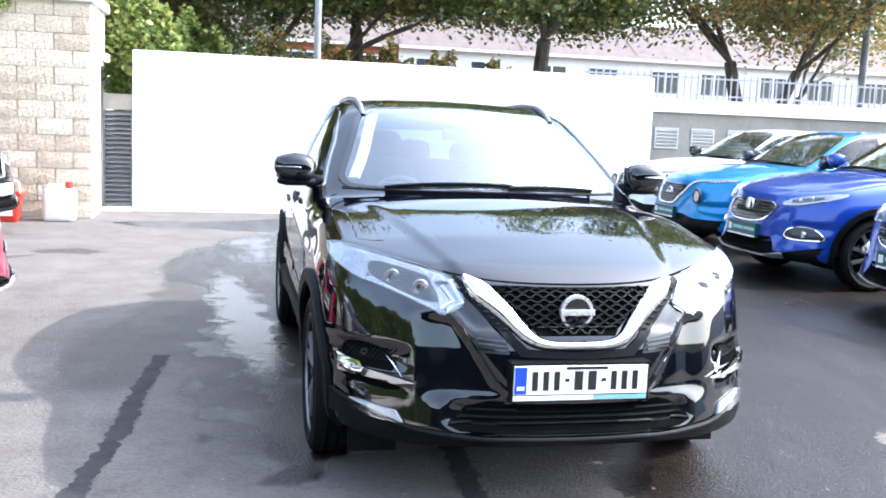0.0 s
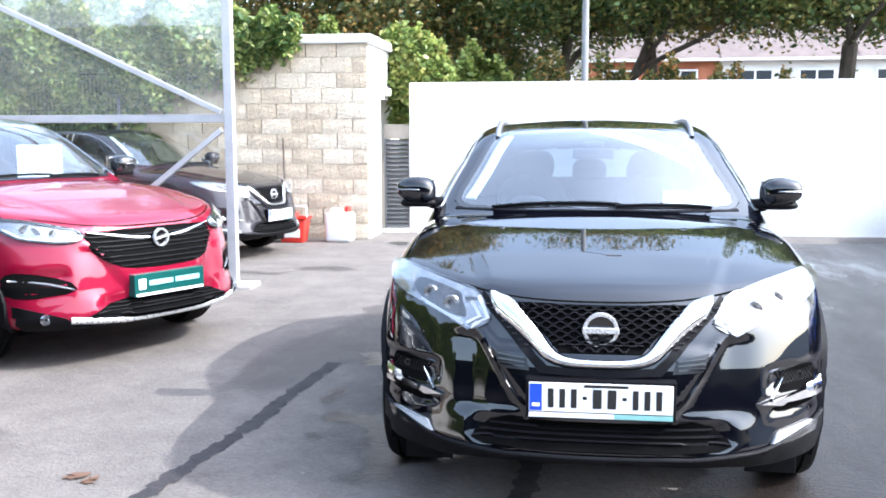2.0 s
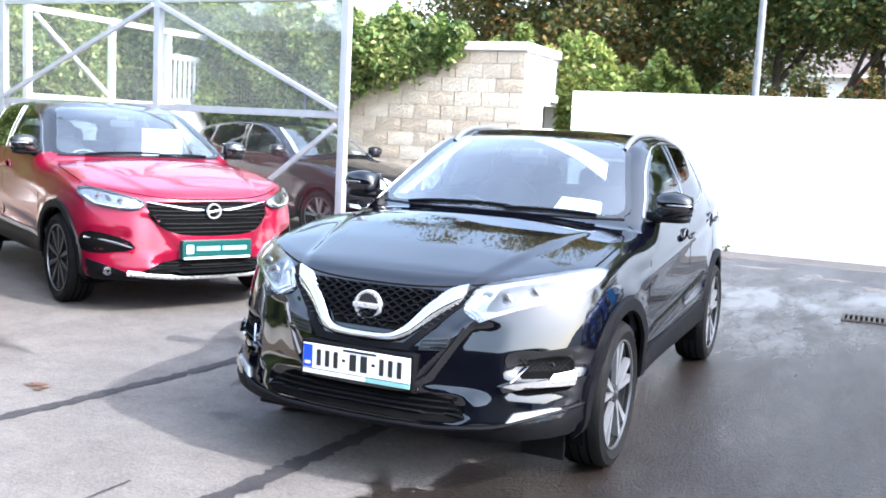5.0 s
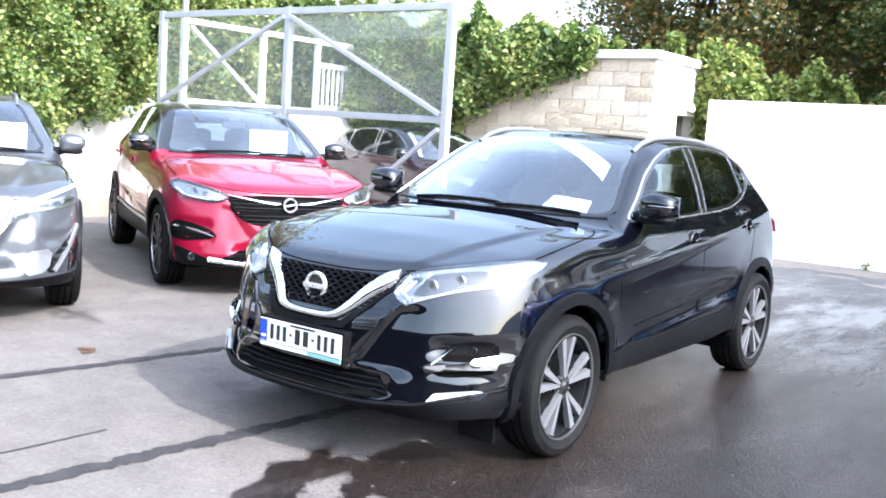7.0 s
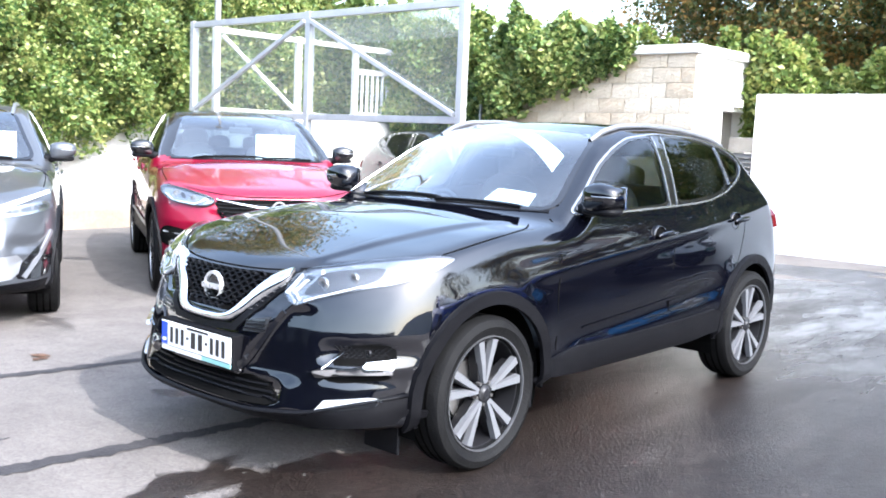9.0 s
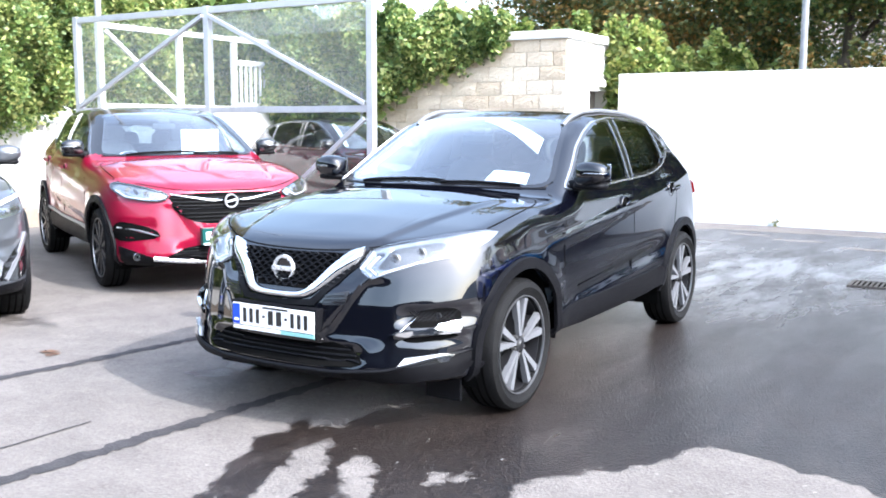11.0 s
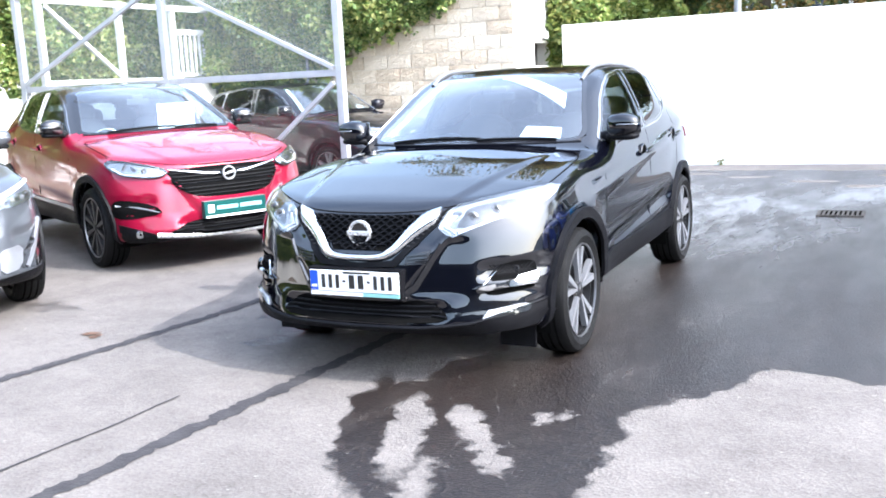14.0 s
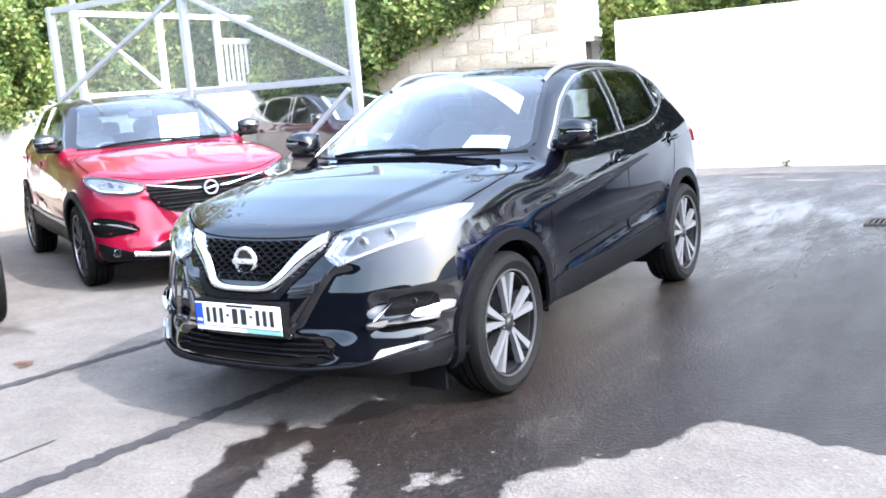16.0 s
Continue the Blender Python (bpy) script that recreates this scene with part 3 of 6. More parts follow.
box("top_bar", (-7.54, 11.78, 2.47), (-7.46, 12.6, 2.56), M["white_steel"], end_rail, bevel=0.006)
box("foot_bar", (-7.53, 11.78, 1.78), (-7.47, 12.6, 1.84), M["white_steel"], end_rail, bevel=0.006)
for y in (11.82, 12.56):
    box("leg", (-7.53, y - 0.03, 1.68), (-7.47, y + 0.03, 1.78), M["white_steel"], end_rail, bevel=0.004)
mesh_fence = tagged(new("mesh_fence"), "dark welded mesh fence panel under the ivy", "fence")
bm = bmesh.new()
for i in range(29):
    x = -7.25 + i * 0.06
    bar_bm(bm, (x, 12.7, 1.3), (x, 12.7, 2.4), 0.005, 0.005)
tagged(part("wires", bm, M["blackplastic"], mesh_fence), kind="stuff")
for z in (1.3, 1.85, 2.36):
    box("rail", (-7.27, 12.695, z), (-5.55, 12.705, z + 0.012), M["blackplastic"], mesh_fence, bevel=0)
for x in (-7.28, -5.54):
    box("post", (x - 0.02, 12.68, 0), (x + 0.02, 12.72, 2.42), M["pole_grey"], mesh_fence, bevel=0.004)


# ---- planting ----
def leaf_cloud(centres, spread, n, size, rng, flat=0.0):
    """Many small folded leaves round the centres, as vertices and faces."""
    c = centres[rng.integers(0, len(centres), n)]
    p = c + rng.normal(0, 1, (n, 3)) * spread
    d = rng.normal(0, 1, (n, 3))
    d[:, 2] *= 0.6
    d /= np.linalg.norm(d, axis=1)[:, None]
    e = np.cross(d, rng.normal(0, 1, (n, 3)))
    e /= np.linalg.norm(e, axis=1)[:, None]
    s = size * rng.uniform(0.6, 1.35, (n, 1))
    up = np.cross(d, e) * s * 0.22
    v = np.stack([p - d * s, p + e * s * 0.62 + up, p + d * s, p - e * s * 0.62 + up], 1).reshape(-1, 3)
    i = np.arange(n)[:, None] * 4
    f = np.concatenate([np.hstack([i, i + 1, i + 2]), np.hstack([i, i + 2, i + 3])])
    return v, f


def fast_mesh(name, v, f, material, parent=None, label=""):
    me = bpy.data.meshes.new(name)
    me.vertices.add(len(v))
    me.vertices.foreach_set("co", np.asarray(v, dtype=np.float32).ravel())
    me.loops.add(f.size)
    me.loops.foreach_set("vertex_index", f.astype(np.int32).ravel())
    me.polygons.add(len(f))
    me.polygons.foreach_set("loop_start", np.arange(0, f.size, f.shape[1], dtype=np.int32))
    me.update(calc_edges=True)
    me.materials.append(material)
    ob = new(name, me)
    if parent is not None:
        ob.parent = parent
    if label:
        tagged(ob, label)
    return ob


def ivy(name, a, b, z_lo, z_hi, depth, n, seed, label, size=0.055, leaf="ivy"):
    """An ivy bank along the line a-b; z_lo and z_hi give the lower and upper edge along it."""
    rng = np.random.default_rng(seed)
    a, b = np.array(a, float), np.array(b, float)
    nrm = np.array([-(b - a)[1], (b - a)[0]])
    nrm /= np.linalg.norm(nrm)
    u = rng.uniform(0, 1, n)
    lo = np.interp(u, *zip(*z_lo)) + rng.normal(0, 0.1, n) - 0.25 * np.abs(np.sin(u * 47)) * rng.uniform(0, 1, n)
    hi = np.interp(u, *zip(*z_hi)) + 0.22 * np.sin(u * 31) + 0.15 * np.sin(u * 83 + 1)
    w = rng.uniform(0, 1, n)
    z = lo + (hi - lo) * w
    L = np.linalg.norm(b - a)
    bulge = 0.5 + 0.28 * np.sin(u * L * 2.3 + z * 1.7) + 0.22 * np.sin(u * L * 5.1 - z * 4.2) + 0.16 * np.sin(z * 7.3 + u * L * 9)
    off = depth * np.minimum(1, u * L / 2.2 + 0.15) * np.clip(bulge, 0.05, 1.2) * np.sqrt(np.clip(4 * w * (1 - w) + 0.15, 0, 1)) + rng.normal(0, 0.05, n)
    c = np.stack([a[0] + (b - a)[0] * u + nrm[0] * off, a[1] + (b - a)[1] * u + nrm[1] * off, z], 1)
    v, f = leaf_cloud(c, 0.03, int(n), size, rng)
    ob = fast_mesh(name, v, f, M[leaf])
    return tagged(ob, label, "ivy", kind="stuff")


ivy("ivy", (-2.98, 13.0), (-7.4, 13.0), [(0, 2.95), (0.15, 2.68), (0.36, 2.35), (0.525, 1.95), (0.8, 1.5), (1, 1.3)], [(0, 2.95), (0.24, 3.1), (0.49, 3.3), (1, 3.6)], 0.7, 60000, 3, "dense green ivy hanging over the stone wall", 0.045)
ivy("ivy", (-7.4, 13.08), (-10.0, 13.08), [(0, 1.75), (1, 1.8)], [(0, 3.6), (1, 4.1)], 0.15, 18000, 9, "thin ivy in the corner of the yard walls", 0.05)
ivy("ivy", (-9.75, 13.0), (-9.75, -9), [(0, 1.85), (0.14, 1.85), (0.2, 1.4), (0.25, 1.15), (0.272, 0.4), (0.29, 1.3), (0.45, 1.2), (0.6, 1.5), (1, 1.3)], [(0, 4.2), (0.3, 3.9), (1, 4.2)], 0.75, 180000, 4, "yellow-green ivy hedge over the white boundary wall", 0.044)
ivy("ivy", (-1.95, 14.72), (-1.0, 14.6), [(0, 1.75), (0.35, 1.95), (0.6, 2.2), (1, 2.3)], [(0, 3.0), (0.6, 2.85), (1, 2.5)], 0.25, 8000, 5, "bright green climber beside the stone store", leaf="shrub")


ivy("ivy", (-3.4, 13.12), (-10.0, 13.12), [(0, 2.9), (0.2, 2.4), (0.3, 2.0), (0.5, 1.6), (1, 1.2)], [(0, 2.95), (0.25, 3.15), (0.6, 3.5), (1, 3.8)], 0.3, 16000, 6, "shaded inner ivy on the stone wall", 0.11)
ivy("ivy", (-9.9, 13.0), (-9.9, -9), [(0, 1.9), (0.16, 1.9), (0.22, 1.5), (0.3, 1.6), (0.45, 1.4), (1, 1.5)], [(0, 3.9), (0.3, 3.7), (1, 3.9)], 0.3, 34000, 7, "shaded inner ivy on the boundary wall", 0.11)


def tree(x, y, h, crown_r, seed, leaf="tree_leaf", n=9000, trunk_r=0.2, low=2.6, lean=0.0, stems=1):
    rng = np.random.default_rng(seed)
    t = tagged(new("tree"), "broadleaf street tree with dense turning foliage", "tree", group="trees behind the wall")
    t.location = (x, y, 0)
    bm = bmesh.new()
    tips = []

    def limb(p, d, length, r, depth):
        d = d.normalized()
        steps = 3
        for i in range(steps):
            q = p + d * length / steps
            tube_bm(bm, p, q, r * (1 - 0.25 * i / steps), r * (1 - 0.25 * (i + 1) / steps), 7 if depth < 2 else 5)
            d = (d + Vector(rng.normal(0, 0.13, 3))).normalized()
            p = q
        r *= 0.72
        if depth >= 3:
            tips.append(p)
            return
        tips.append(p)
        for _ in range(3 if depth < 2 else 2):
            nd = (d + Vector(rng.normal(0, 0.42, 3))).normalized()
            nd.z = max(nd.z, 0.5)
            limb(p, nd, length * rng.uniform(0.62, 0.85), r * rng.uniform(0.42, 0.6), depth + 1)

    for k in range(stems):
        limb(Vector((0.12 * k, 0.1 * k, 0)), Vector((lean + rng.normal(0, 0.13) + 0.25 * (k - 0.5), rng.normal(0, 0.1), 1)), h * (0.44 if stems == 1 else 0.36), trunk_r * (1 - 0.2 * k), 0)
    part("trunk", bm, M["bark"], t, "dark grey-brown forked trunk")
    cs = []
    for p in tips:
        for _ in range(3):
            cs.append(np.array(p) + rng.normal(0, crown_r * 0.22, 3))
    for _ in range(130):
        a = rng.normal(0, 1, 3)
        a /= np.linalg.norm(a)
        r = crown_r * rng.uniform(0.45, 1.0)
        cs.append(np.array([a[0] * r, a[1] * r, max(low + 0.2, h * 0.62 + a[2] * (h * 0.42))]))
    cs = np.array(cs)
    deep = cs[:, 2] < low
    cs[deep, 2] = low + rng.gamma(1.6, 0.55, deep.sum()) - 0.35
    v, f = leaf_cloud(cs, crown_r * 0.12, n * 3, 0.1 if h > 11 else 0.06, rng)
    fast_mesh("crown", v, f, M[leaf], t, "dense green and rusty leaves")
    return t


# the tree at (20, 15.5) is unseen, added for reflections on the right
for i, (x, y, h, r, leaf, low) in enumerate([
        (0.8, 20.6, 8.0, 2.5, "tree_leaf", 4.0), (-3.3, 21, 8.5, 2.7, "tree_leaf_b", 3.3), (-5.6, 22, 8.6, 2.6, "tree_leaf_b", 3.2),
        (6.6, 20.6, 8.0, 2.6, "tree_leaf", 4.0), (3.4, 23, 8.4, 2.6, "tree_leaf_b", 4.3), (11.9, 20.7, 9, 3.0, "tree_leaf_b", 4.3),
        (-14.2, 11.5, 8.8, 3.4, "tree_leaf_b", 3.0), 
        (-1.2, 24.5, 9, 2.9, "tree_leaf", 3.0), (20, 15.5, 8, 3.2, "tree_leaf_b", 2.2)]):
    tree(x, y, h, r, 11 + i, leaf, low=low, n=21000 if y > 19 or x < 8 else 7000, stems={0: 2, 5: 3}.get(i, 1))
ivy("shrub", (-7, 17.2), (0.2, 17.2), [(0, 1.0), (1, 1.0)], [(0, 3.6), (0.6, 3.3), (1, 2.6)], 0.9, 40000, 8, "bushy shrubs behind the white wall", 0.06, "shrub")
ivy("shrub", (0.2, 17.4), (5.5, 17.4), [(0, 1.0), (1, 1.0)], [(0, 2.75), (0.5, 2.6), (1, 2.3)], 0.7, 18000, 12, "low brownish shrubs behind the white wall", 0.05, "tree_leaf_b")


def pole(x, y, h, r, label):
    p = tagged(new("street_lamp"), label, "lamp post")
    p.location = (x, y, 0)
    bm = bmesh.new()
    tube_bm(bm, (0, 0, 0), (0, 0, h), r, r * 0.7, 12)
    part("column", bm, M["pole_grey"], p)
    bm = bmesh.new()
    tube_bm(bm, (0, 0, h), (0.5, -0.5, h + 0.35), r * 0.6, r * 0.5, 8)
    part("arm", bm, M["pole_grey"], p)
    box("lantern", (0.45, -0.62, h + 0.3), (0.75, -0.42, h + 0.42), M["cap"], p, bevel=0.03)


pole(1.09, 14.9, 7.5, 0.06, "grey steel street lamp column")
pole(14.3, 20.0, 7.5, 0.1, "grey steel street lamp column")
pole(-7.66, 9.1, 7.5, 0.055, "grey steel lamp column behind the valeting bay")

# ---- terrace houses across the road ----
M["brick"] = surf("orange_brick", (0.32, 0.1, 0.05), (0.45, 0.17, 0.09), 1.5, 0.9, bump=0.3, bscale=12)
M["dash"] = surf("pale_dash", (0.7, 0.69, 0.66), (0.8, 0.79, 0.76), 1.0, 0.9, bump=0.3, bscale=25)
M["tiles"] = surf("brown_roof_tiles", (0.08, 0.06, 0.056), (0.14, 0.11, 0.1), 2.5, 0.85, bump=0.4, bscale=8)
M["house_glass"] = plain("house_window", (0.05, 0.06, 0.07), 0.08)


def house(x, y, w, wallmat, label, rz=0.0):
    h = tagged(new("house"), label, "house", group="terrace across the road")
    h.matrix_world = pose(x, y, 0, 0, 0, rz)
    box("wall", (0, 0, 0), (w, 6.5, 4.75), M[wallmat], h, bevel=0)
    bm = bmesh.new()
    vs = [bm.verts.new(c) for c in ((-0.05, -0.35, 4.65), (w + 0.05, -0.35, 4.65), (w + 0.05, 3.25, 6.6), (-0.05, 3.25, 6.6), (w + 0.05, 6.85, 4.65), (-0.05, 6.85, 4.65))]
    for f in ((0, 1, 2, 3), (3, 2, 4, 5), (0, 3, 5), (1, 4, 2), (0, 5, 4, 1)):
        bm.faces.new([vs[i] for i in f])
    part("roof", bm, M["tiles"], h, "brown concrete tile roof")
    box("gutter", (0, -0.42, 4.57), (w, -0.3, 4.69), M["cap"], h, bevel=0)
    box("chimney", (w - 0.5, 2.8, 6.2), (w + 0.3, 3.6, 7.5), M[wallmat], h, bevel=0)
    for i, (wx, wz, ww, wh) in enumerate(((0.7, 3.1, 1.5, 1.15), (w - 2.4, 3.1, 1.5, 1.15), (0.7, 0.8, 2.0, 1.4))):
        win = new("window")
        win.parent = h
        bm = bmesh.new()
        for a, b in (((0, 0), (ww, 0.08)), ((0, wh - 0.08), (ww, wh)), ((0, 0.08), (0.08, wh - 0.08)), ((ww - 0.08, 0.08), (ww, wh - 0.08)), ((ww / 2 - 0.04, 0.08), (ww / 2 + 0.04, wh - 0.08))):
            box_bm(bm, (wx + a[0], -0.06, wz + a[1]), (wx + b[0], 0.02, wz + b[1]))
        part("frame", bm, M["white_wall"], win)
        box("pane", (wx + 0.06, -0.03, wz + 0.06), (wx + ww - 0.06, -0.01, wz + wh - 0.06), M["house_glass"], win, bevel=0)
        box("sill", (wx - 0.1, -0.12, wz - 0.1), (wx + ww + 0.1, 0.02, wz), M["cap"], win, bevel=0)


for i in range(13):
    house(-26.6 + i * 5.6, 42, 5.6, "brick" if i in (1, 5) else "dash", "two-storey terrace house with %s" % ("orange brick front" if i in (1, 5) else "pale dashed front"))

# ---- cars ----
def curve(pts, s=0.05):
    """A smooth function through a few (at, value) pairs."""
    px, py = zip(*pts)
    d = 0.008
    xs = np.arange(px[0] - 0.6, px[-1] + 0.6, d)
    ys = np.interp(xs, px, py)
    l, r = (py[1] - py[0]) / (px[1] - px[0]), (py[-1] - py[-2]) / (px[-1] - px[-2])
    ys = np.where(xs < px[0], py[0] + l * (xs - px[0]), ys)
    ys = np.where(xs > px[-1], py[-1] + r * (xs - px[-1]), ys)
    k = np.exp(-0.5 * (np.arange(-40, 41) * d / s) ** 2)
    k /= k.sum()
    ys = np.convolve(np.pad(ys, 40, mode="edge"), k, "valid")
    return lambda v: np.interp(v, xs, ys)


def smax(a, b, k):
    h = np.maximum(k - np.abs(a - b), 0) / k
    return np.maximum(a, b) + h * h * k / 4


def sstep(a, b, v):
    t = np.clip((v - a) / (b - a), 0, 1)
    return t * t * (3 - 2 * t)


# a crossover's lines in metres, front axle at y 0, nose towards -y
TOP = curve([(-1.0, 0.80), (-0.78, 0.875), (-0.6, 0.935), (-0.3, 1.005), (0.0, 1.06), (0.3, 1.1), (0.47, 1.115), (0.75, 1.275), (1.05, 1.445), (1.25, 1.525), (1.5, 1.575), (1.8, 1.59), (2.2, 1.58), (2.6, 1.545), (2.95, 1.49), (3.15, 1.44), (3.6, 1.3)], 0.035)
SIDE = curve([(0.1, 0.81), (0.22, 0.87), (0.34, 0.90), (0.45, 0.903), (0.58, 0.92), (0.75, 0.918), (0.9, 0.912), (0.98, 0.903), (1.04, 0.889), (1.1, 0.865), (1.3, 0.785), (1.5, 0.676), (1.6, 0.628)], 0.025)
NOSE = curve([(0.1, -0.62), (0.2, -0.76), (0.26, -0.875), (0.3, -0.915), (0.35, -0.9), (0.42, -0.88), (0.5, -0.87), (0.62, -0.85), (0.75, -0.815), (0.85, -0.77), (0.95, -0.68), (1.1, -0.5)], 0.03)
TAIL = curve([(0.1, 3.2), (0.25, 3.4), (0.4, 3.47), (0.6, 3.49), (0.72, 3.46), (0.9, 3.42), (1.05, 3.38), (1.2, 3.28), (1.4, 3.13), (1.6, 2.95)], 0.04)
PLAN = curve([(-0.95, 0.115), (-0.6, 0.05), (-0.2, 0.012), (0.3, 0.0), (2.2, 0.0), (2.8, 0.03), (3.2, 0.07), (3.5, 0.13)], 0.12)
BELLY = curve([(-1.0, 0.34), (-0.8, 0.265), (-0.55, 0.245), (-0.3, 0.25), (0.4, 0.315), (2.3, 0.325), (2.9, 0.32), (3.3, 0.33), (3.6, 0.42)], 0.08)
WB = 2.646


def field(P):
    x, y, z = np.abs(P[:, 0]), P[:, 1], P[:, 2]
    glassy = sstep(0.1, 0.5, y) * (1 - sstep(1.1, 1.6, y))
    yy = y - 0.13 * glassy * (x / 0.75) ** 2
    zt = TOP(yy)
    slope = (TOP(yy + 0.02) - TOP(yy - 0.02)) / 0.04
    hoody = 1 - sstep(0.2, 0.5, y)
    crease = 0.40 + 0.24 * np.clip((y + 0.72) / 1.0, 0, 1)
    zt = zt - (0.05 - 0.028 * hoody) * (x / 0.8) ** 2 - 0.01 * hoody * sstep(crease - 0.015, crease + 0.05, x) - 0.012 * hoody * (x / 0.85) ** 6
    top = (z - zt) / np.sqrt(1 + slope ** 2)
    doors = sstep(0.35, 0.8, y) * (1 - sstep(1.9, 2.4, y))
    w = SIDE(z) - PLAN(y)
    w = w - 0.028 * doors * np.exp(-((z - 0.53 - 0.075 * (y - 0.9)) / 0.06) ** 2)
    for yc in (0.0, WB):
        r = np.hypot(y - yc, z - 0.345)
        w = w + 0.014 * np.exp(-((r - 0.45) / 0.09) ** 2)
    w = w + 0.012 * np.exp(-((z - 0.925 - 0.1 * (y - 1.2)) / 0.03) ** 2) * sstep(0.1, 0.5, y)
    gh = sstep(1.12, 1.35, z)
    w = w - gh * 0.07 * sstep(2.2, 3.1, y)
    w = w - 0.012 * (1 - sstep(0.15, 0.6, y)) * sstep(0.76, 1.0, z)
    side = (x - w) / np.sqrt(1 + 0.25 * gh)
    q = (x / 0.9)
    front = (NOSE(z) + 0.40 * q ** 2.9 - y) / np.sqrt(1 + (1.29 * q ** 1.9) ** 2)
    # bumper relief: cheeks beside the V, lamp recess, lower intake
    lx = 0.25 + (z - 0.452) * 0.70
    band = sstep(0.42, 0.48, z) * (1 - sstep(0.72, 0.77, z))
    rel = 0.022 * band * sstep(lx - 0.015, lx + 0.03, x) * (1 - sstep(0.46, 0.62, x))
    rel = rel + 0.022 * sstep(0.60, 0.65, x) * sstep(0.535, 0.555, z) * (1 - sstep(0.60, 0.63, z))
    rel = rel + 0.008 * sstep(0.60, 0.65, x) * sstep(0.445, 0.465, z) * (1 - sstep(0.48, 0.5, z))
    rel = rel + 0.035 * (1 - sstep(0.40, 0.52, x)) * sstep(0.335, 0.355, z) * (1 - sstep(0.42, 0.45, z))
    rel = rel + 0.02 * (1 - sstep(0.1, 0.16, x - 0.25 - (z - 0.69) * 1.05)) * sstep(0.69, 0.72, z) * (1 - sstep(0.84, 0.862, z))
    front = front + rel * (1 - sstep(-0.45, -0.3, y))
    rear = (y - TAIL(z) + 0.3 * q ** 3.2) / np.sqrt(1 + (1.07 * q ** 2.2) ** 2)
    f = smax(top, side, 0.09)
    f = smax(f, front, 0.07)
    f = smax(f, rear, 0.1)
    return smax(f, BELLY(y) - z, 0.06)


def body_grid(step):
    """The shell: a box's grid drawn in towards a spine until it meets the field."""
    lo, hi = np.array([-0.95, -0.95, 0.12]), np.array([0.95, 3.6, 1.66])
    n = np.maximum(np.round((hi - lo) / step).astype(int), 4)
    ids, verts, faces = {}, [], []

    def vid(i):
        if i not in ids:
            ids[i] = len(verts)
            verts.append([lo[k] + (hi[k] - lo[k]) * i[k] / n[k] for k in range(3)])
        return ids[i]

    for ax in range(3):
        u, v = (ax + 1) % 3, (ax + 2) % 3
        for sidek in (0, n[ax]):
            for i in range(n[u]):
                for j in range(n[v]):
                    q = []
                    for di, dj in ((0, 0), (1, 0), (1, 1), (0, 1)):
                        c = [0, 0, 0]
                        c[ax], c[u], c[v] = sidek, i + di, j + dj
                        q.append(vid(tuple(c)))
                    faces.append(q if sidek else q[::-1])
    B = np.array(verts)
    S = np.stack([B[:, 0] * 0.15, np.clip(B[:, 1], -0.45, 3.0), 0.55 + 0.15 * (B[:, 2] - 0.6)], 1)
    S[:, 1] = np.where(B[:, 2] > 1.5, np.clip(B[:, 1] * 0.86 + 0.15, -0.45, 3.0), S[:, 1])
    a, b = np.zeros(len(B)), np.full(len(B), 1.1)
    for _ in range(26):
        m = (a + b) / 2
        inside = field(S + (B - S) * m[:, None]) < 0
        a, b = np.where(inside, m, a), np.where(inside, b, m)
    return S + (B - S) * a[:, None], np.array(faces)


BODY_V, BODY_F = body_grid(0.024)
PLAIN_V, PLAIN_F = body_grid(0.04)
from mathutils.bvhtree import BVHTree
from mathutils.geometry import delaunay_2d_cdt
SHELL = BVHTree.FromPolygons([Vector(v) for v in BODY_V], [tuple(f) for f in BODY_F])
VIEWS = {"front": (Vector((0, -3, 0)), Vector((0, 1, 0)), lambda u, v: Vector((u, 0, v))),
         "rear": (Vector((0, 6, 0)), Vector((0, -1, 0)), lambda u, v: Vector((u, 0, v))),
         "left": (Vector((3, 0, 0)), Vector((-1, 0, 0)), lambda u, v: Vector((0, u, v))),
         "right": (Vector((-3, 0, 0)), Vector((1, 0, 0)), lambda u, v: Vector((0, u, v))),
         "top": (Vector((0, 0, 4)), Vector((0, 0, -1)), lambda u, v: Vector((u, v, 0)))}


def on_shell(view, u, v):
    o, d, f = VIEWS[view]
    p = f(u, v) + o
    hit, nrm, _, _ = SHELL.ray_cast(p, d)
    if hit is None:
        hit, nrm, _, _ = SHELL.find_nearest(f(u, v) + o * 0.3)
        return hit, (-d).normalized()
    return hit, nrm


def smooth_loop(pts, n=3, closed=True):
    """Rounds a rough outline a little (corner cutting)."""
    pts = [Vector(p) for p in pts]
    for _ in range(n):
        out = []
        k = len(pts)
        for i in range(k if closed else k - 1):
            a, b = pts[i], pts[(i + 1) % k]
            out += [a * 0.78 + b * 0.22, a * 0.22 + b * 0.78]
        if not closed:
            out = [pts[0]] + out + [pts[-1]]
        pts = out
    return pts


def dense(pts, step, closed=True):
    out = []
    k = len(pts)
    for i in range(k if closed else k - 1):
        a, b = Vector(pts[i]), Vector(pts[(i + 1) % k])
        m = max(1, int((b - a).length / step))
        out += [a.lerp(b, j / m) for j in range(m)]
    if not closed:
        out.append(Vector(pts[-1]))
    return out


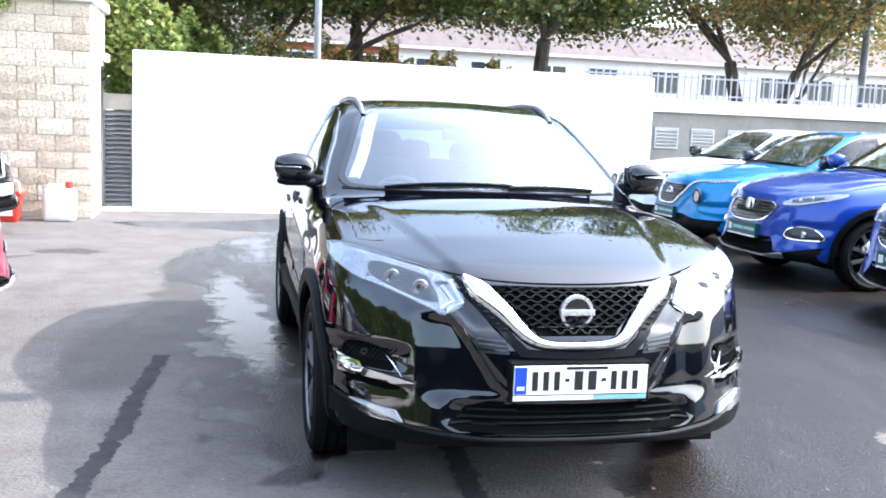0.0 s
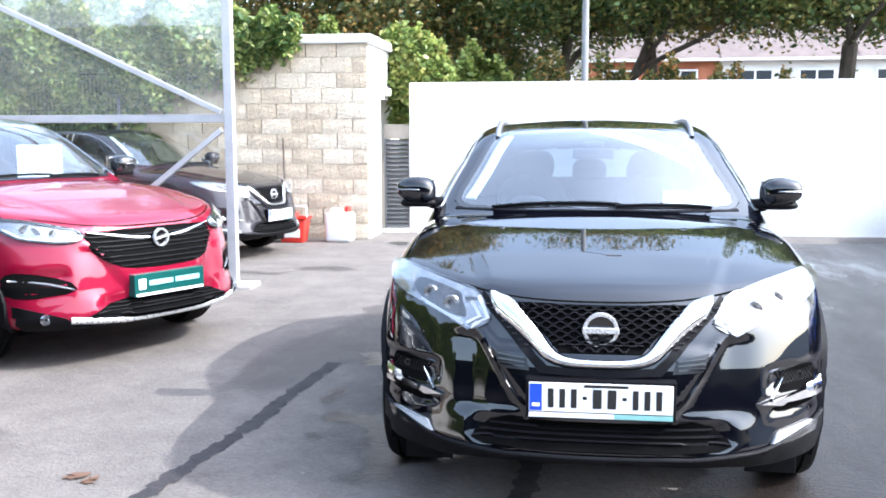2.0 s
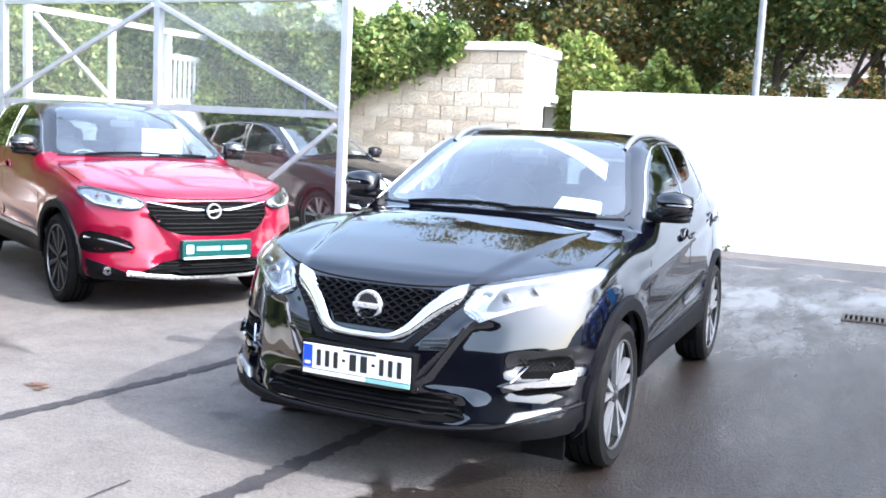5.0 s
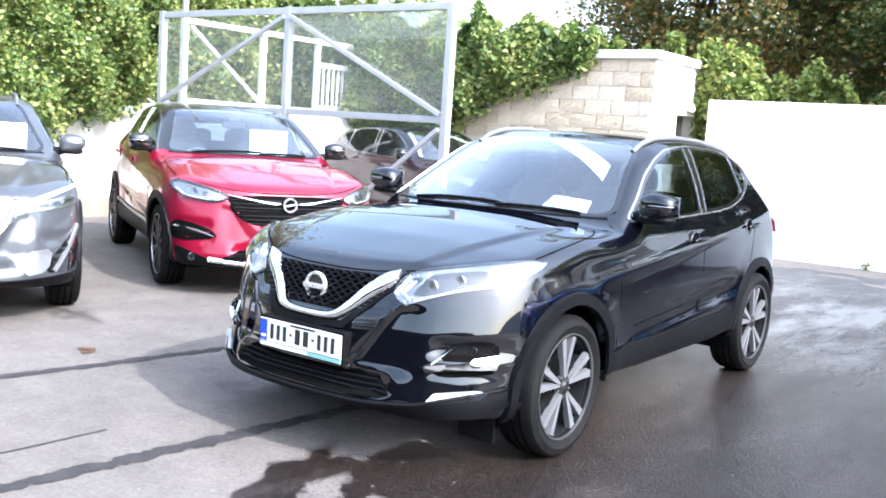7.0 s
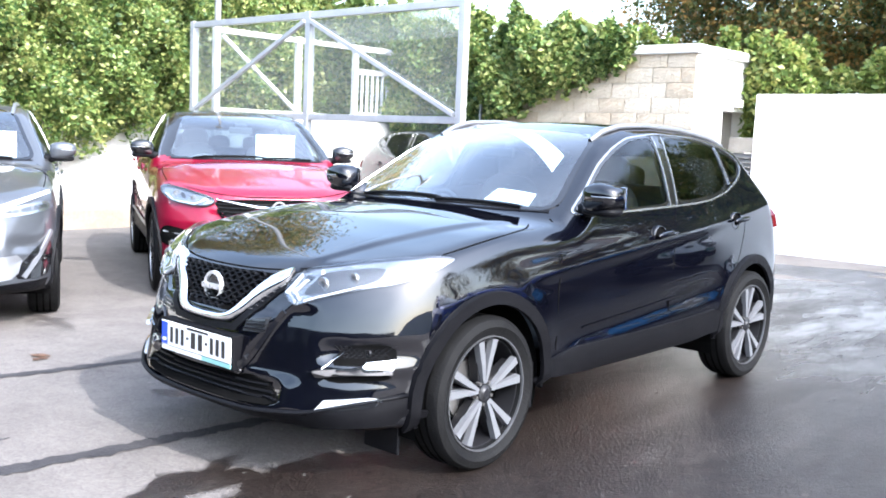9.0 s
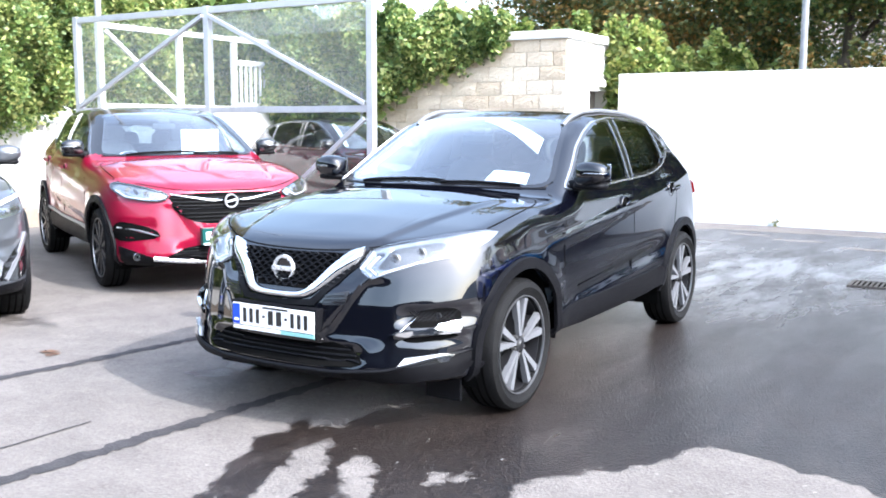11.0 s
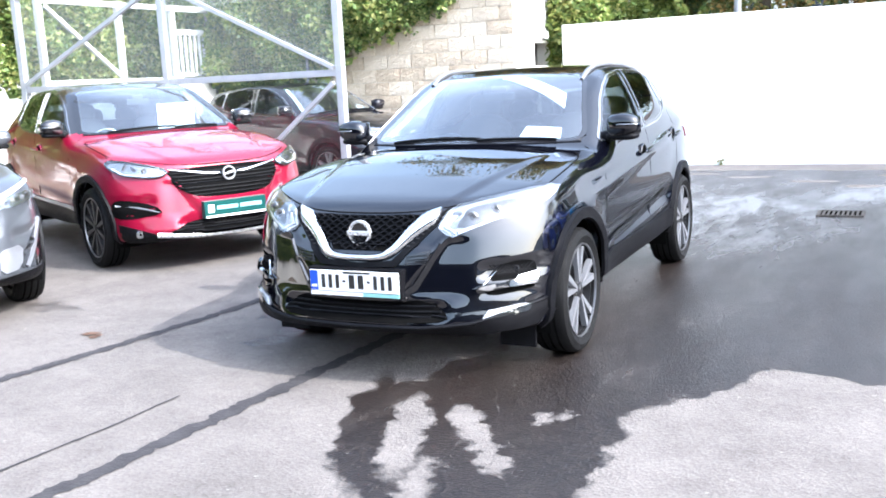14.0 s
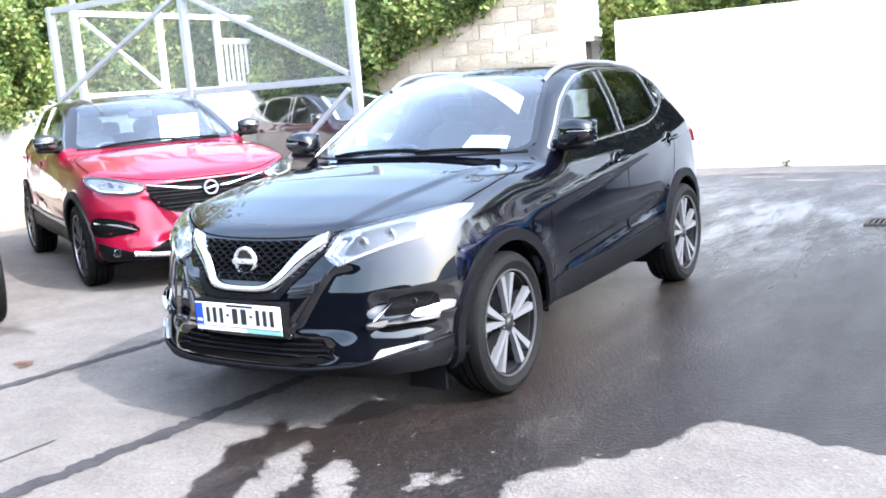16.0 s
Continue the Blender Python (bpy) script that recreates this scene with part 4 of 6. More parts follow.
def inside_poly(pts, x, y):
    c, k = np.zeros(np.shape(x), bool), len(pts)
    for i in range(k):
        (x1, y1), (x2, y2) = pts[i], pts[(i + 1) % k]
        hit = ((y1 > y) != (y2 > y)) & (x < (x2 - x1) * (y - y1) / (y2 - y1 + 1e-12) + x1)
        c ^= hit
    return c


def patch(name, outline, view, material, parent, off=0.004, thick=0.006, step=0.035, rnd=2, label="", mirror=False):
    """A piece laid on the shell inside an outline drawn in a view, with its own thickness."""
    pts = smooth_loop(outline, rnd) if rnd else [Vector(p) for p in outline]
    pts = dense(pts, step)
    xs, ys = [p.x for p in pts], [p.y for p in pts]
    k = len(pts)
    grid = []
    gx = np.arange(min(xs), max(xs), step)
    gy = np.arange(min(ys), max(ys), step)
    if len(gx) and len(gy):
        X, Y = [a.ravel() for a in np.meshgrid(gx, gy)]
        ok = inside_poly([(p.x, p.y) for p in pts], X, Y)
        A = np.array([(p.x, p.y) for p in pts])
        for x, y in zip(X[ok], Y[ok]):
            if np.min(np.hypot(A[:, 0] - x, A[:, 1] - y)) > step * 0.5:
                grid.append(Vector((x, y)))
    v2, _, fs, *_ = delaunay_2d_cdt([Vector((p.x, p.y)) for p in pts] + grid, [], [list(range(k))], 1, 1e-5)
    out_v, low_v = [], []
    hits = [on_shell(view, p.x, p.y) for p in v2]
    H, D = np.array([tuple(h) for h, _ in hits]), np.array(tuple(VIEWS[view][1]))
    for _ in range(3):
        g = (field(H + D * 0.001) - field(H)) / 0.001
        H = H - D * np.clip(field(H) / np.where(np.abs(g) < 0.15, 1e9, g), -0.01, 0.01)[:, None]
    for h, (_, n) in zip(H, hits):
        h = Vector(h)
        out_v.append(h + n * (off + thick))
        low_v.append(h + n * (off - 0.004))
    m = len(v2)
    faces = [tuple(f) for f in fs]
    used = {}
    for f in faces:
        for i in range(len(f)):
            e = (f[i], f[(i + 1) % len(f)])
            used[e] = 1
    walls = [(a, b) for a, b in used if (b, a) not in used]
    faces += [(b, a, a + m, b + m) for a, b in walls]
    verts = out_v + low_v
    obs = []
    for s in ((1, -1) if mirror else (1,)):
        vv = [(q.x * s, q.y, q.z) for q in verts]
        ob = raw(name, vv, faces, material, parent, label, True)
        bmx = bmesh.new()
        bmx.from_mesh(ob.data)
        bmesh.ops.recalc_face_normals(bmx, faces=bmx.faces)
        bmx.to_mesh(ob.data)
        bmx.free()
        ob.data.set_sharp_from_angle(angle=radians(50))
        obs.append(ob)
    return obs


def steady(P, closed, n=3):
    """Evens out the places and normals along a band."""
    H, Q = np.array([tuple(h) for h, _ in P]), np.array([tuple(q) for _, q in P])
    for _ in range(n):
        for A in (H, Q):
            B = A.copy()
            B[1:-1] = (A[:-2] + 2 * A[1:-1] + A[2:]) / 4
            if closed:
                B[0], B[-1] = (A[-1] + 2 * A[0] + A[1]) / 4, (A[-2] + 2 * A[-1] + A[0]) / 4
            A[:] = B
    return [(Vector(h), Vector(q).normalized()) for h, q in zip(H, Q)]


def strip(name, line, view, width, material, parent, off=0.003, thick=0.006, closed=False, rnd=2, step=0.03, label="", mirror=False, into=None):
    """A band laid on the shell along a line drawn in a view."""
    pts = smooth_loop(line, rnd, closed) if rnd else [Vector(p) for p in line]
    pts = dense(pts, step, closed)
    k = len(pts)
    vs, fs = [], []
    P = steady([on_shell(view, p.x, p.y) for p in pts], closed, 3 if rnd else 0)
    for i in range(k):
        a = P[(i - 1) % k if closed else max(i - 1, 0)][0]
        b = P[(i + 1) % k if closed else min(i + 1, k - 1)][0]
        h, n = P[i]
        t = (b - a)
        t = t.normalized() if t.length > 1e-6 else Vector((0, 0, 1))
        s = t.cross(n).normalized() * (width / 2)
        vs += [h + s + n * (off - 0.006), h + s * 0.9 + n * (off + thick), h - s * 0.9 + n * (off + thick), h - s + n * (off - 0.006)]
    for i in range(k if closed else k - 1):
        j = (i + 1) % k
        for c in range(4):
            d = (c + 1) % 4
            fs.append((i * 4 + c, i * 4 + d, j * 4 + d, j * 4 + c))
    if not closed:
        fs += [(0, 3, 2, 1), ((k - 1) * 4, (k - 1) * 4 + 1, (k - 1) * 4 + 2, (k - 1) * 4 + 3)]
    if into is not None:
        base = len(into[0])
        into[0].extend(vs)
        into[1].extend([tuple(i + base for i in f) for f in fs])
        return None
    obs = []
    for s in ((1, -1) if mirror else (1,)):
        ob = raw(name, [(q.x * s, q.y, q.z) for q in vs], fs, material, parent, label, True)
        ob.data.set_sharp_from_angle(angle=radians(40))
        obs.append(ob)
    return obs


def moulding(name, line, widths, view, material, parent, off=0.003, height=0.02, step=0.025, label="", mirror=False, n=7):
    """A rounded band laid on the shell, its width varying along the line."""
    pts, wid = [], []
    for (a, b), (w1, w2) in zip(zip(line, line[1:]), zip(widths, widths[1:])):
        a, b = Vector(a), Vector(b)
        k = max(1, int((b - a).length / step))
        for j in range(k):
            pts.append(a.lerp(b, j / k))
            wid.append(w1 + (w2 - w1) * j / k)
    pts.append(Vector(line[-1]))
    wid.append(widths[-1])
    P = steady([on_shell(view, p.x, p.y) for p in pts], False, 4)
    vs, fs = [], []
    m = len(P)
    for i in range(m):
        t = P[min(i + 1, m - 1)][0] - P[max(i - 1, 0)][0]
        nr = P[i][1]
        sd = t.normalized().cross(nr).normalized()
        for j in range(n):
            a = math.pi * j / (n - 1)
            vs.append(P[i][0] + sd * (math.cos(a) * wid[i] / 2) + nr * (off - 0.004 + height * math.sin(a)))
    for i in range(m - 1):
        for j in range(n - 1):
            fs.append((i * n + j, i * n + j + 1, (i + 1) * n + j + 1, (i + 1) * n + j))
    fs += [tuple(range(n)), tuple(range((m - 1) * n, m * n))[::-1]]
    return [raw(name, [(q.x * s, q.y, q.z) for q in vs], fs, material, parent, label, True) for s in ((1, -1) if mirror else (1,))]


def blob(bm, centre, radii, power=2.6, nu=20, nv=14, m=None):
    """A rounded box (superellipsoid)."""
    def sp(c, e):
        return math.copysign(abs(c) ** (2 / e), c)
    rows = []
    for j in range(nv + 1):
        ph = -math.pi / 2 + math.pi * j / nv
        rows.append([bm.verts.new(Vector((centre[0] + radii[0] * sp(math.cos(ph), power) * sp(math.cos(2 * math.pi * i / nu), power),
                                          centre[1] + radii[1] * sp(math.cos(ph), power) * sp(math.sin(2 * math.pi * i / nu), power),
                                          centre[2] + radii[2] * sp(math.sin(ph), power)))) for i in range(nu)])
    for j in range(nv):
        for i in range(nu):
            try:
                bm.faces.new((rows[j][i], rows[j][(i + 1) % nu], rows[j + 1][(i + 1) % nu], rows[j + 1][i]))
            except ValueError:
                pass
    bmesh.ops.remove_doubles(bm, verts=bm.verts, dist=1e-5)
    if m is not None:
        bmesh.ops.transform(bm, matrix=m, verts=bm.verts)


def wheel(parent, x, y, s, r=0.345, rim_r=0.256, spokes=5, style="twin", spoke_mat="alloy"):
    """A wheel with a tyre, a machined rim, a disc and a hub; s is the outward side."""
    prof = [(rim_r - 0.005, -0.09), (rim_r + 0.03, -0.105), (r - 0.045, -0.112), (r - 0.014, -0.1), (r, -0.075), (r, 0.075), (r - 0.014, 0.1), (r - 0.045, 0.112), (rim_r + 0.03, 0.105), (rim_r - 0.005, 0.09), (rim_r - 0.02, 0.0)]
    vs, fs = lathe(prof, 64)
    tyre = raw("wheel", [(s * a, b, c) for a, b, c in vs], fs, M["rubber"], parent, "black tyre on an alloy wheel", True)
    tyre.data.set_sharp_from_angle(angle=radians(38))
    tyre.location = (x, y, r)
    gv, gf = [], []
    for k in range(3):
        xx = (-0.045, 0.0, 0.045)[k]
        v2, f2 = lathe([(r + 0.0015, xx - 0.006), (r + 0.0015, xx + 0.006), (r - 0.004, xx)], 48)
        base = len(gv)
        gv += [(s * a, b, c) for a, b, c in v2]
        gf += [tuple(i + base for i in f) for f in f2]
    raw("tread_groove", gv, gf, M["dark"], tyre)
    v2, f2 = lathe([(rim_r - 0.004, 0.07), (rim_r - 0.025, -0.08), (rim_r - 0.03, -0.08), (rim_r - 0.014, 0.07)], 64)
    raw("barrel", [(s * a, b, c) for a, b, c in v2], f2, M["alloy_dark"], tyre, "", True).data.set_sharp_from_angle(angle=radians(30))
    v2, f2 = lathe([(rim_r + 0.003, 0.1), (rim_r + 0.003, 0.08), (rim_r - 0.006, 0.08), (rim_r - 0.003, 0.1)], 64)
    raw("rim", [(s * a, b, c) for a, b, c in v2], f2, M["alloy_rim"], tyre, "machined alloy rim", True).data.set_sharp_from_angle(angle=radians(30))
    # black disc added behind the spokes, standing for the shade inside the wheel
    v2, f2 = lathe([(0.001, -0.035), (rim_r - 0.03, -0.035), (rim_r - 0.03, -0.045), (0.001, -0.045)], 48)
    raw("spoke_shade_disc", [(s * a, b, c) for a, b, c in v2], f2, M["dark"], tyre)
    v2, f2 = lathe([(0.05, 0.0), (0.15, 0.0), (0.15, -0.02), (0.05, -0.02)], 40)
    raw("brake_disc", [(s * a, b, c) for a, b, c in v2], f2, M["disc"], tyre, "", True).data.set_sharp_from_angle(angle=radians(30))
    n = spokes * 2 if style == "twin" else spokes
    for i in range(n):
        if style == "twin":
            ang = 2 * math.pi * (i // 2) / spokes + (0.2 if i % 2 else -0.2) + math.pi / 2
            inner = ang - (0.08 if i % 2 else -0.08)
        else:
            ang = inner = 2 * math.pi * i / n + 0.3
        w1, w2 = (0.008, 0.0215) if style == "twin" else (0.012, 0.022)
        bm = bmesh.new()
        ring = []
        for rr, aa, ww, hx in ((0.045, inner, w1, 0.085), (0.12, (ang + inner) / 2, (w1 + w2) / 2, 0.088), (rim_r - 0.014, ang, w2, 0.092)):
            c, si = math.cos(aa), math.sin(aa)
            p, tdir = Vector((0, rr * c, rr * si)), Vector((0, -si, c))
            ring.append([bm.verts.new((s * (hx - dh), *(p + tdir * dw)[1:])) for dw, dh in ((-ww, 0.03), (-ww * 0.85, 0), (ww * 0.85, 0), (ww, 0.03))])
        for a, b in zip(ring, ring[1:]):
            for k in range(3):
                bm.faces.new((a[k], a[k + 1], b[k + 1], b[k]))
        bmesh.ops.recalc_face_normals(bm, faces=bm.faces)
        part("spoke", bm, M[spoke_mat], tyre)
        bm = bmesh.new()
        c, si = math.cos((ang + inner) / 2), math.sin((ang + inner) / 2)
        bar_bm(bm, (s * 0.04, 0.05 * c, 0.05 * si), (s * 0.04, (rim_r - 0.03) * c, (rim_r - 0.03) * si), 0.05, 0.035)
        part("spoke_back", bm, M["alloy_dark"], tyre)
    v2, f2 = lathe([(0.001, 0.095), (0.02, 0.094), (0.026, 0.088), (0.04, 0.084), (0.046, 0.04), (0.001, 0.04)], 32)
    raw("hub_cap", [(s * a, b, c) for a, b, c in v2], f2, M["alloy_dark"], tyre, "", True).data.set_sharp_from_angle(angle=radians(35))
    for i in range(5):
        a = 2 * math.pi * i / 5 + 0.9
        bm = bmesh.new()
        tube_bm(bm, (s * 0.06, 0.052 * math.cos(a), 0.052 * math.sin(a)), (s * 0.083, 0.052 * math.cos(a), 0.052 * math.sin(a)), 0.009, 0.008, 6)
        part("wheel_nut", bm, M["disc"], tyre)
    return tyre


def crisp(pts, r=0.03):
    """The outline with its corners marked, so that rounding stays small."""
    out = []
    for i, p in enumerate(pts):
        for q in (pts[i - 1], pts[(i + 1) % len(pts)]):
            d = math.hypot(q[0] - p[0], q[1] - p[1])
            t = min(r / d, 0.45)
            out.append((p[0] + (q[0] - p[0]) * t, p[1] + (q[1] - p[1]) * t))
    return out


WIN_FRONT = crisp([(0.73, 1.118), (0.9, 1.22), (1.102, 1.352), (1.277, 1.437), (1.45, 1.492), (1.695, 1.518), (1.63, 1.132)])
WIN_REAR = crisp([(1.715, 1.142), (1.80, 1.52), (2.15, 1.51), (2.46, 1.477), (2.455, 1.25), (2.34, 1.205), (2.13, 1.17)])
WIN_QUARTER = crisp([(2.53, 1.455), (2.72, 1.425), (2.85, 1.36), (2.76, 1.31), (2.53, 1.265)], 0.02)
DLO = crisp([(0.695, 1.103), (0.88, 1.215), (1.085, 1.35), (1.265, 1.443), (1.44, 1.5), (1.78, 1.532), (2.2, 1.52), (2.6, 1.478), (2.84, 1.42), (2.91, 1.345), (2.72, 1.28), (2.4, 1.20), (2.15, 1.155), (1.9, 1.137), (1.2, 1.115)], 0.03)
SCREEN = [(-0.745, 0.68), (-0.5, 0.565), (-0.25, 0.5), (0, 0.48), (0.25, 0.5), (0.5, 0.565), (0.745, 0.68), (0.685, 0.84), (0.62, 1.05), (0.55, 1.33), (0.25, 1.3), (0, 1.29), (-0.25, 1.3), (-0.55, 1.33), (-0.62, 1.05), (-0.685, 0.84)]
REARGLASS = [(-0.55, 1.1), (0.55, 1.1), (0.5, 1.38), (0.3, 1.41), (-0.3, 1.41), (-0.5, 1.38)]


def car(label, material, m, face, trim="blackplastic", rails=True, roofmat=None, style="twin", interior=True):
    c = tagged(new("car"), label, "car")
    V, F = (BODY_V, BODY_F) if face == "hero" else (PLAIN_V, PLAIN_F)
    cen = V[F].mean(1)
    drop = np.zeros(len(F), bool)
    for yc in (0.0, WB):
        drop |= (np.hypot(cen[:, 1] - yc, cen[:, 2] - 0.345) < 0.42) & (np.abs(cen[:, 0]) > 0.5)
    sidef = (np.abs(cen[:, 0]) > 0.5) & (cen[:, 2] > 1.05)
    for w in (WIN_FRONT, WIN_REAR, WIN_QUARTER):
        drop |= inside_poly(smooth_loop_xy(w), cen[:, 1], cen[:, 2]) & sidef
    drop |= inside_poly(smooth_loop_xy(SCREEN), cen[:, 0], cen[:, 1]) & (cen[:, 2] > 1.02)
    drop |= inside_poly(smooth_loop_xy(REARGLASS), cen[:, 0], cen[:, 2]) & (cen[:, 1] > 2.7)
    roof = (cen[:, 2] > 1.13) & (cen[:, 1] > 0.45) & (cen[:, 2] > 1.13 + 0.12 * (cen[:, 1] - 1.0)) & ~drop
    keep = ~drop & ~roof if roofmat else ~drop
    body = raw("body", V, F[keep], material, c, "", True)
    if roofmat:
        raw("roof", V, F[roof], roofmat, c, "contrasting dark roof", True)
    inner = V * np.array([0.965, 0.985, 0.975]) + np.array([0, 0.02, 0.02])
    raw("inner_skin", inner, F[~drop & (cen[:, 2] < 1.04)][:, ::-1], M["dark"], c, "", True)
    raw("headlining", inner, F[~drop & (cen[:, 2] > 1.04)][:, ::-1], M["seat"], c, "", True)
    # glazing
    patch("windscreen", SCREEN, "top", M["windscreen"], c, 0.0, 0.003, 0.045, label="clear windscreen reflecting the sky")
    patch("front_side_window", WIN_FRONT, "left", M["sideglass"], c, 0.0, 0.003, 0.06, mirror=True)
    patch("rear_side_window", WIN_REAR, "left", M["tint"], c, 0.0, 0.003, 0.06, mirror=True, label="dark privacy glass")
    patch("quarter_window", WIN_QUARTER, "left", M["tint"], c, 0.0, 0.003, 0.05, mirror=True)
    patch("rear_window", REARGLASS, "rear", M["rearglass"], c, 0.0, 0.003, 0.06)
    strip("screen_seal", SCREEN, "top", 0.035, M["gloss_black"], c, 0.001, 0.003, True)
    for w in (WIN_FRONT, WIN_REAR, WIN_QUARTER):
        strip("window_seal", w, "left", 0.02, M["gloss_black"], c, 0.001, 0.004, True, mirror=True)
    strip("rear_glass_seal", REARGLASS, "rear", 0.05, M["gloss_black"], c, 0.001, 0.003, True)
    strip("window_trim", DLO, "left", 0.011 if face == "hero" else 0.007, M["trim_bright"], c, 0.002, 0.004, True, mirror=True, label="bright chrome window surround")
    patch("b_pillar", [(1.632, 1.135), (1.705, 1.512), (1.795, 1.512), (1.71, 1.14)], "left", M["gloss_black"], c, 0.002, 0.003, 0.05, 0, mirror=True)
    for line in ([(1.632, 1.135), (1.70, 1.512)], [(1.712, 1.14), (1.797, 1.512)], [(2.495, 1.245), (2.50, 1.47)]):
        strip("pillar_edge", line, "left", 0.012, M["trim_bright"], c, 0.004, 0.004, False, 0, mirror=True)
    # lower cladding and arches
    for yc in (0.0, WB):
        arc = [(yc + 0.43 * math.cos(a), 0.345 + 0.43 * math.sin(a)) for a in np.linspace(-0.28, math.pi + 0.28, 26)]
        strip("arch_trim", arc, "left", 0.062, M[trim], c, 0.004, 0.014, False, 0, mirror=True, label="black plastic wheel arch trim")
        for s in (1, -1):
            vs, fs = [], []
            A = np.linspace(-0.35, math.pi + 0.35, 24)
            for a in A:
                for xx in (0.5, 0.87):
                    vs.append((s * xx, yc + 0.425 * math.cos(a), 0.345 + 0.425 * math.sin(a)))
            for i in range(23):
                fs.append((2 * i, 2 * i + 1, 2 * i + 3, 2 * i + 2))
            k = len(vs)
            vs.append((s * 0.5, yc, 0.345))
            fs += [(2 * i, 2 * i + 2, k) for i in range(23)]
            raw("wheel_well", vs, fs, M["dark"], c)
    patch("sill_trim", [(0.40, 0.325), (0.40, 0.455), (1.66, 0.475), (2.26, 0.51), (2.26, 0.335)], "left", M[trim], c, 0.003, 0.012, 0.06, 1, mirror=True, label="black plastic sill trim")
    # shut lines and handles
    for line in ([(0.62, 1.085), (0.55, 1.0), (0.5, 0.86), (0.5, 0.6), (0.52, 0.47)], [(1.69, 1.12), (1.60, 0.96), (1.60, 0.7), (1.62, 0.5)], [(2.62, 1.2), (2.56, 0.98), (2.44, 0.8), (2.22, 0.52), (2.12, 0.43)]):
        strip("shut_line", line, "left", 0.007, M["dark"], c, 0.0, 0.001, False, 2, mirror=True)
    strip("bonnet_line", [(0.8, -0.42), (0.825, -0.3), (0.835, 0.0), (0.825, 0.25), (0.79, 0.4), (0.74, 0.47)], "top", 0.008, M["dark"], c, 0.0, 0.002, mirror=True)
    for y, z in ((1.47, 0.985), (2.43, 1.03)):
        for s in (1, -1):
            h, n = on_shell("left", y, z)
            bm = bmesh.new()
            blob(bm, (0, 0, 0), (0.013, 0.105, 0.016), 2.4)
            o = part("door_handle", bm, material, c, "", True)
            o.location = (s * (h.x + 0.034), y + 0.01, z + 0.004)
            o.rotation_euler = (radians(4), 0, 0)
            bm = bmesh.new()
            bar_bm(bm, (s * (h.x + 0.034), y - 0.08, z - 0.002), (s * (h.x + 0.047), y + 0.1, z + 0.01), 0.004, 0.004)
            part("handle_strip", bm, M["trim_bright"], c)
            bm = bmesh.new()
            blob(bm, (0, 0, 0), (0.012, 0.058, 0.05), 2.0)
            o = part("handle_cup", bm, M["dark"], c, "", True)
            o.location = (s * (h.x - 0.007), y - 0.025, z - 0.006)
            v2, f2 = lathe([(0.062, 0.0), (0.06, 0.006), (0.055, 0.008), (0.05, 0.004), (0.05, -0.01), (0.062, -0.01)], 28)
            o = raw("handle_rim", [(s * a, b * 1.1, d * 0.9) for a, b, d in v2], f2, material, c, "", True)
            o.location = (s * h.x, y - 0.025, z - 0.006)
    # mirrors
    for s in (1, -1):
        cap = M["gloss_black"] if face in ("winged", "roundlamp") else material
        bm = bmesh.new()
        blob(bm, (0, 0, 0), (0.104, 0.075, 0.074), 3.2, 32, 20)
        for v in bm.verts:
            v.co.z *= 1 - 0.3 * max(0, v.co.x) / 0.104
            v.co.z += 0.008 * v.co.x / 0.104
            v.co.y *= 0.7 if v.co.y > 0 else 1.25
        bmesh.ops.scale(bm, vec=(s, 1, 1), verts=bm.verts)
        if s < 0:
            bmesh.ops.reverse_faces(bm, faces=bm.faces)
        o = part("door_mirror", bm, cap, c, "", True)
        o.location = (s * 0.952, 0.80, 1.2)
        bm = bmesh.new()
        blob(bm, (0, 0, 0), (0.1, 0.07, 0.024), 3.0)
        q = part("mirror_base", bm, M["blackplastic"], o, "", True)
        q.location = (-s * 0.012, 0.0, -0.068)
        bm = bmesh.new()
        blob(bm, (0, 0, 0), (0.06, 0.04, 0.035), 2.6)
        q = part("mirror_arm", bm, M["blackplastic"], o, "", True)
        q.location = (-s * 0.11, 0.01, -0.07)
        bm = bmesh.new()
        blob(bm, (0, 0, 0), (0.07, 0.03, 0.007), 2.6)
        q = part("repeater_lamp", bm, M["reflector"], o, "slim clear indicator lamp", True)
        q.location, q.rotation_euler = (s * 0.035, -0.066, 0.006), (0, 0, s * 0.25)
        bm = bmesh.new()
        box_bm(bm, (-0.088, 0.05, -0.055), (0.088, 0.056, 0.055), 0.002)
        part("mirror_glass", bm, M["chrome"], o)
    if rails:
        for s in (1, -1):
            vs, fs = [], []
            L = dense([(1.24, 1.55), (1.34, 1.59), (1.5, 1.622), (2.0, 1.625), (2.6, 1.585), (2.85, 1.52)], 0.06, False)
            bmr = bmesh.new()
            prev = None
            for p in L:
                h, n = on_shell("top", 0.555 - 0.02 * (p.x - 1.8) ** 2, p.x)
                ring = [bmr.verts.new((s * (h.x + dx), p.x, h.z + 0.014 * sstep(1.24, 1.36, p.x) * (1 - sstep(2.7, 2.85, p.x)) + dz)) for dx, dz in ((-0.016, -0.012), (-0.011, 0.014), (0.011, 0.014), (0.016, -0.012))]
                if prev:
                    for k in range(4):
                        bmr.faces.new((prev[k], prev[(k + 1) % 4], ring[(k + 1) % 4], ring[k]))
                prev = ring
            bmesh.ops.recalc_face_normals(bmr, faces=bmr.faces)
            part("roof_rail", bmr, M["alloy"], c, "brushed silver roof rail", True)
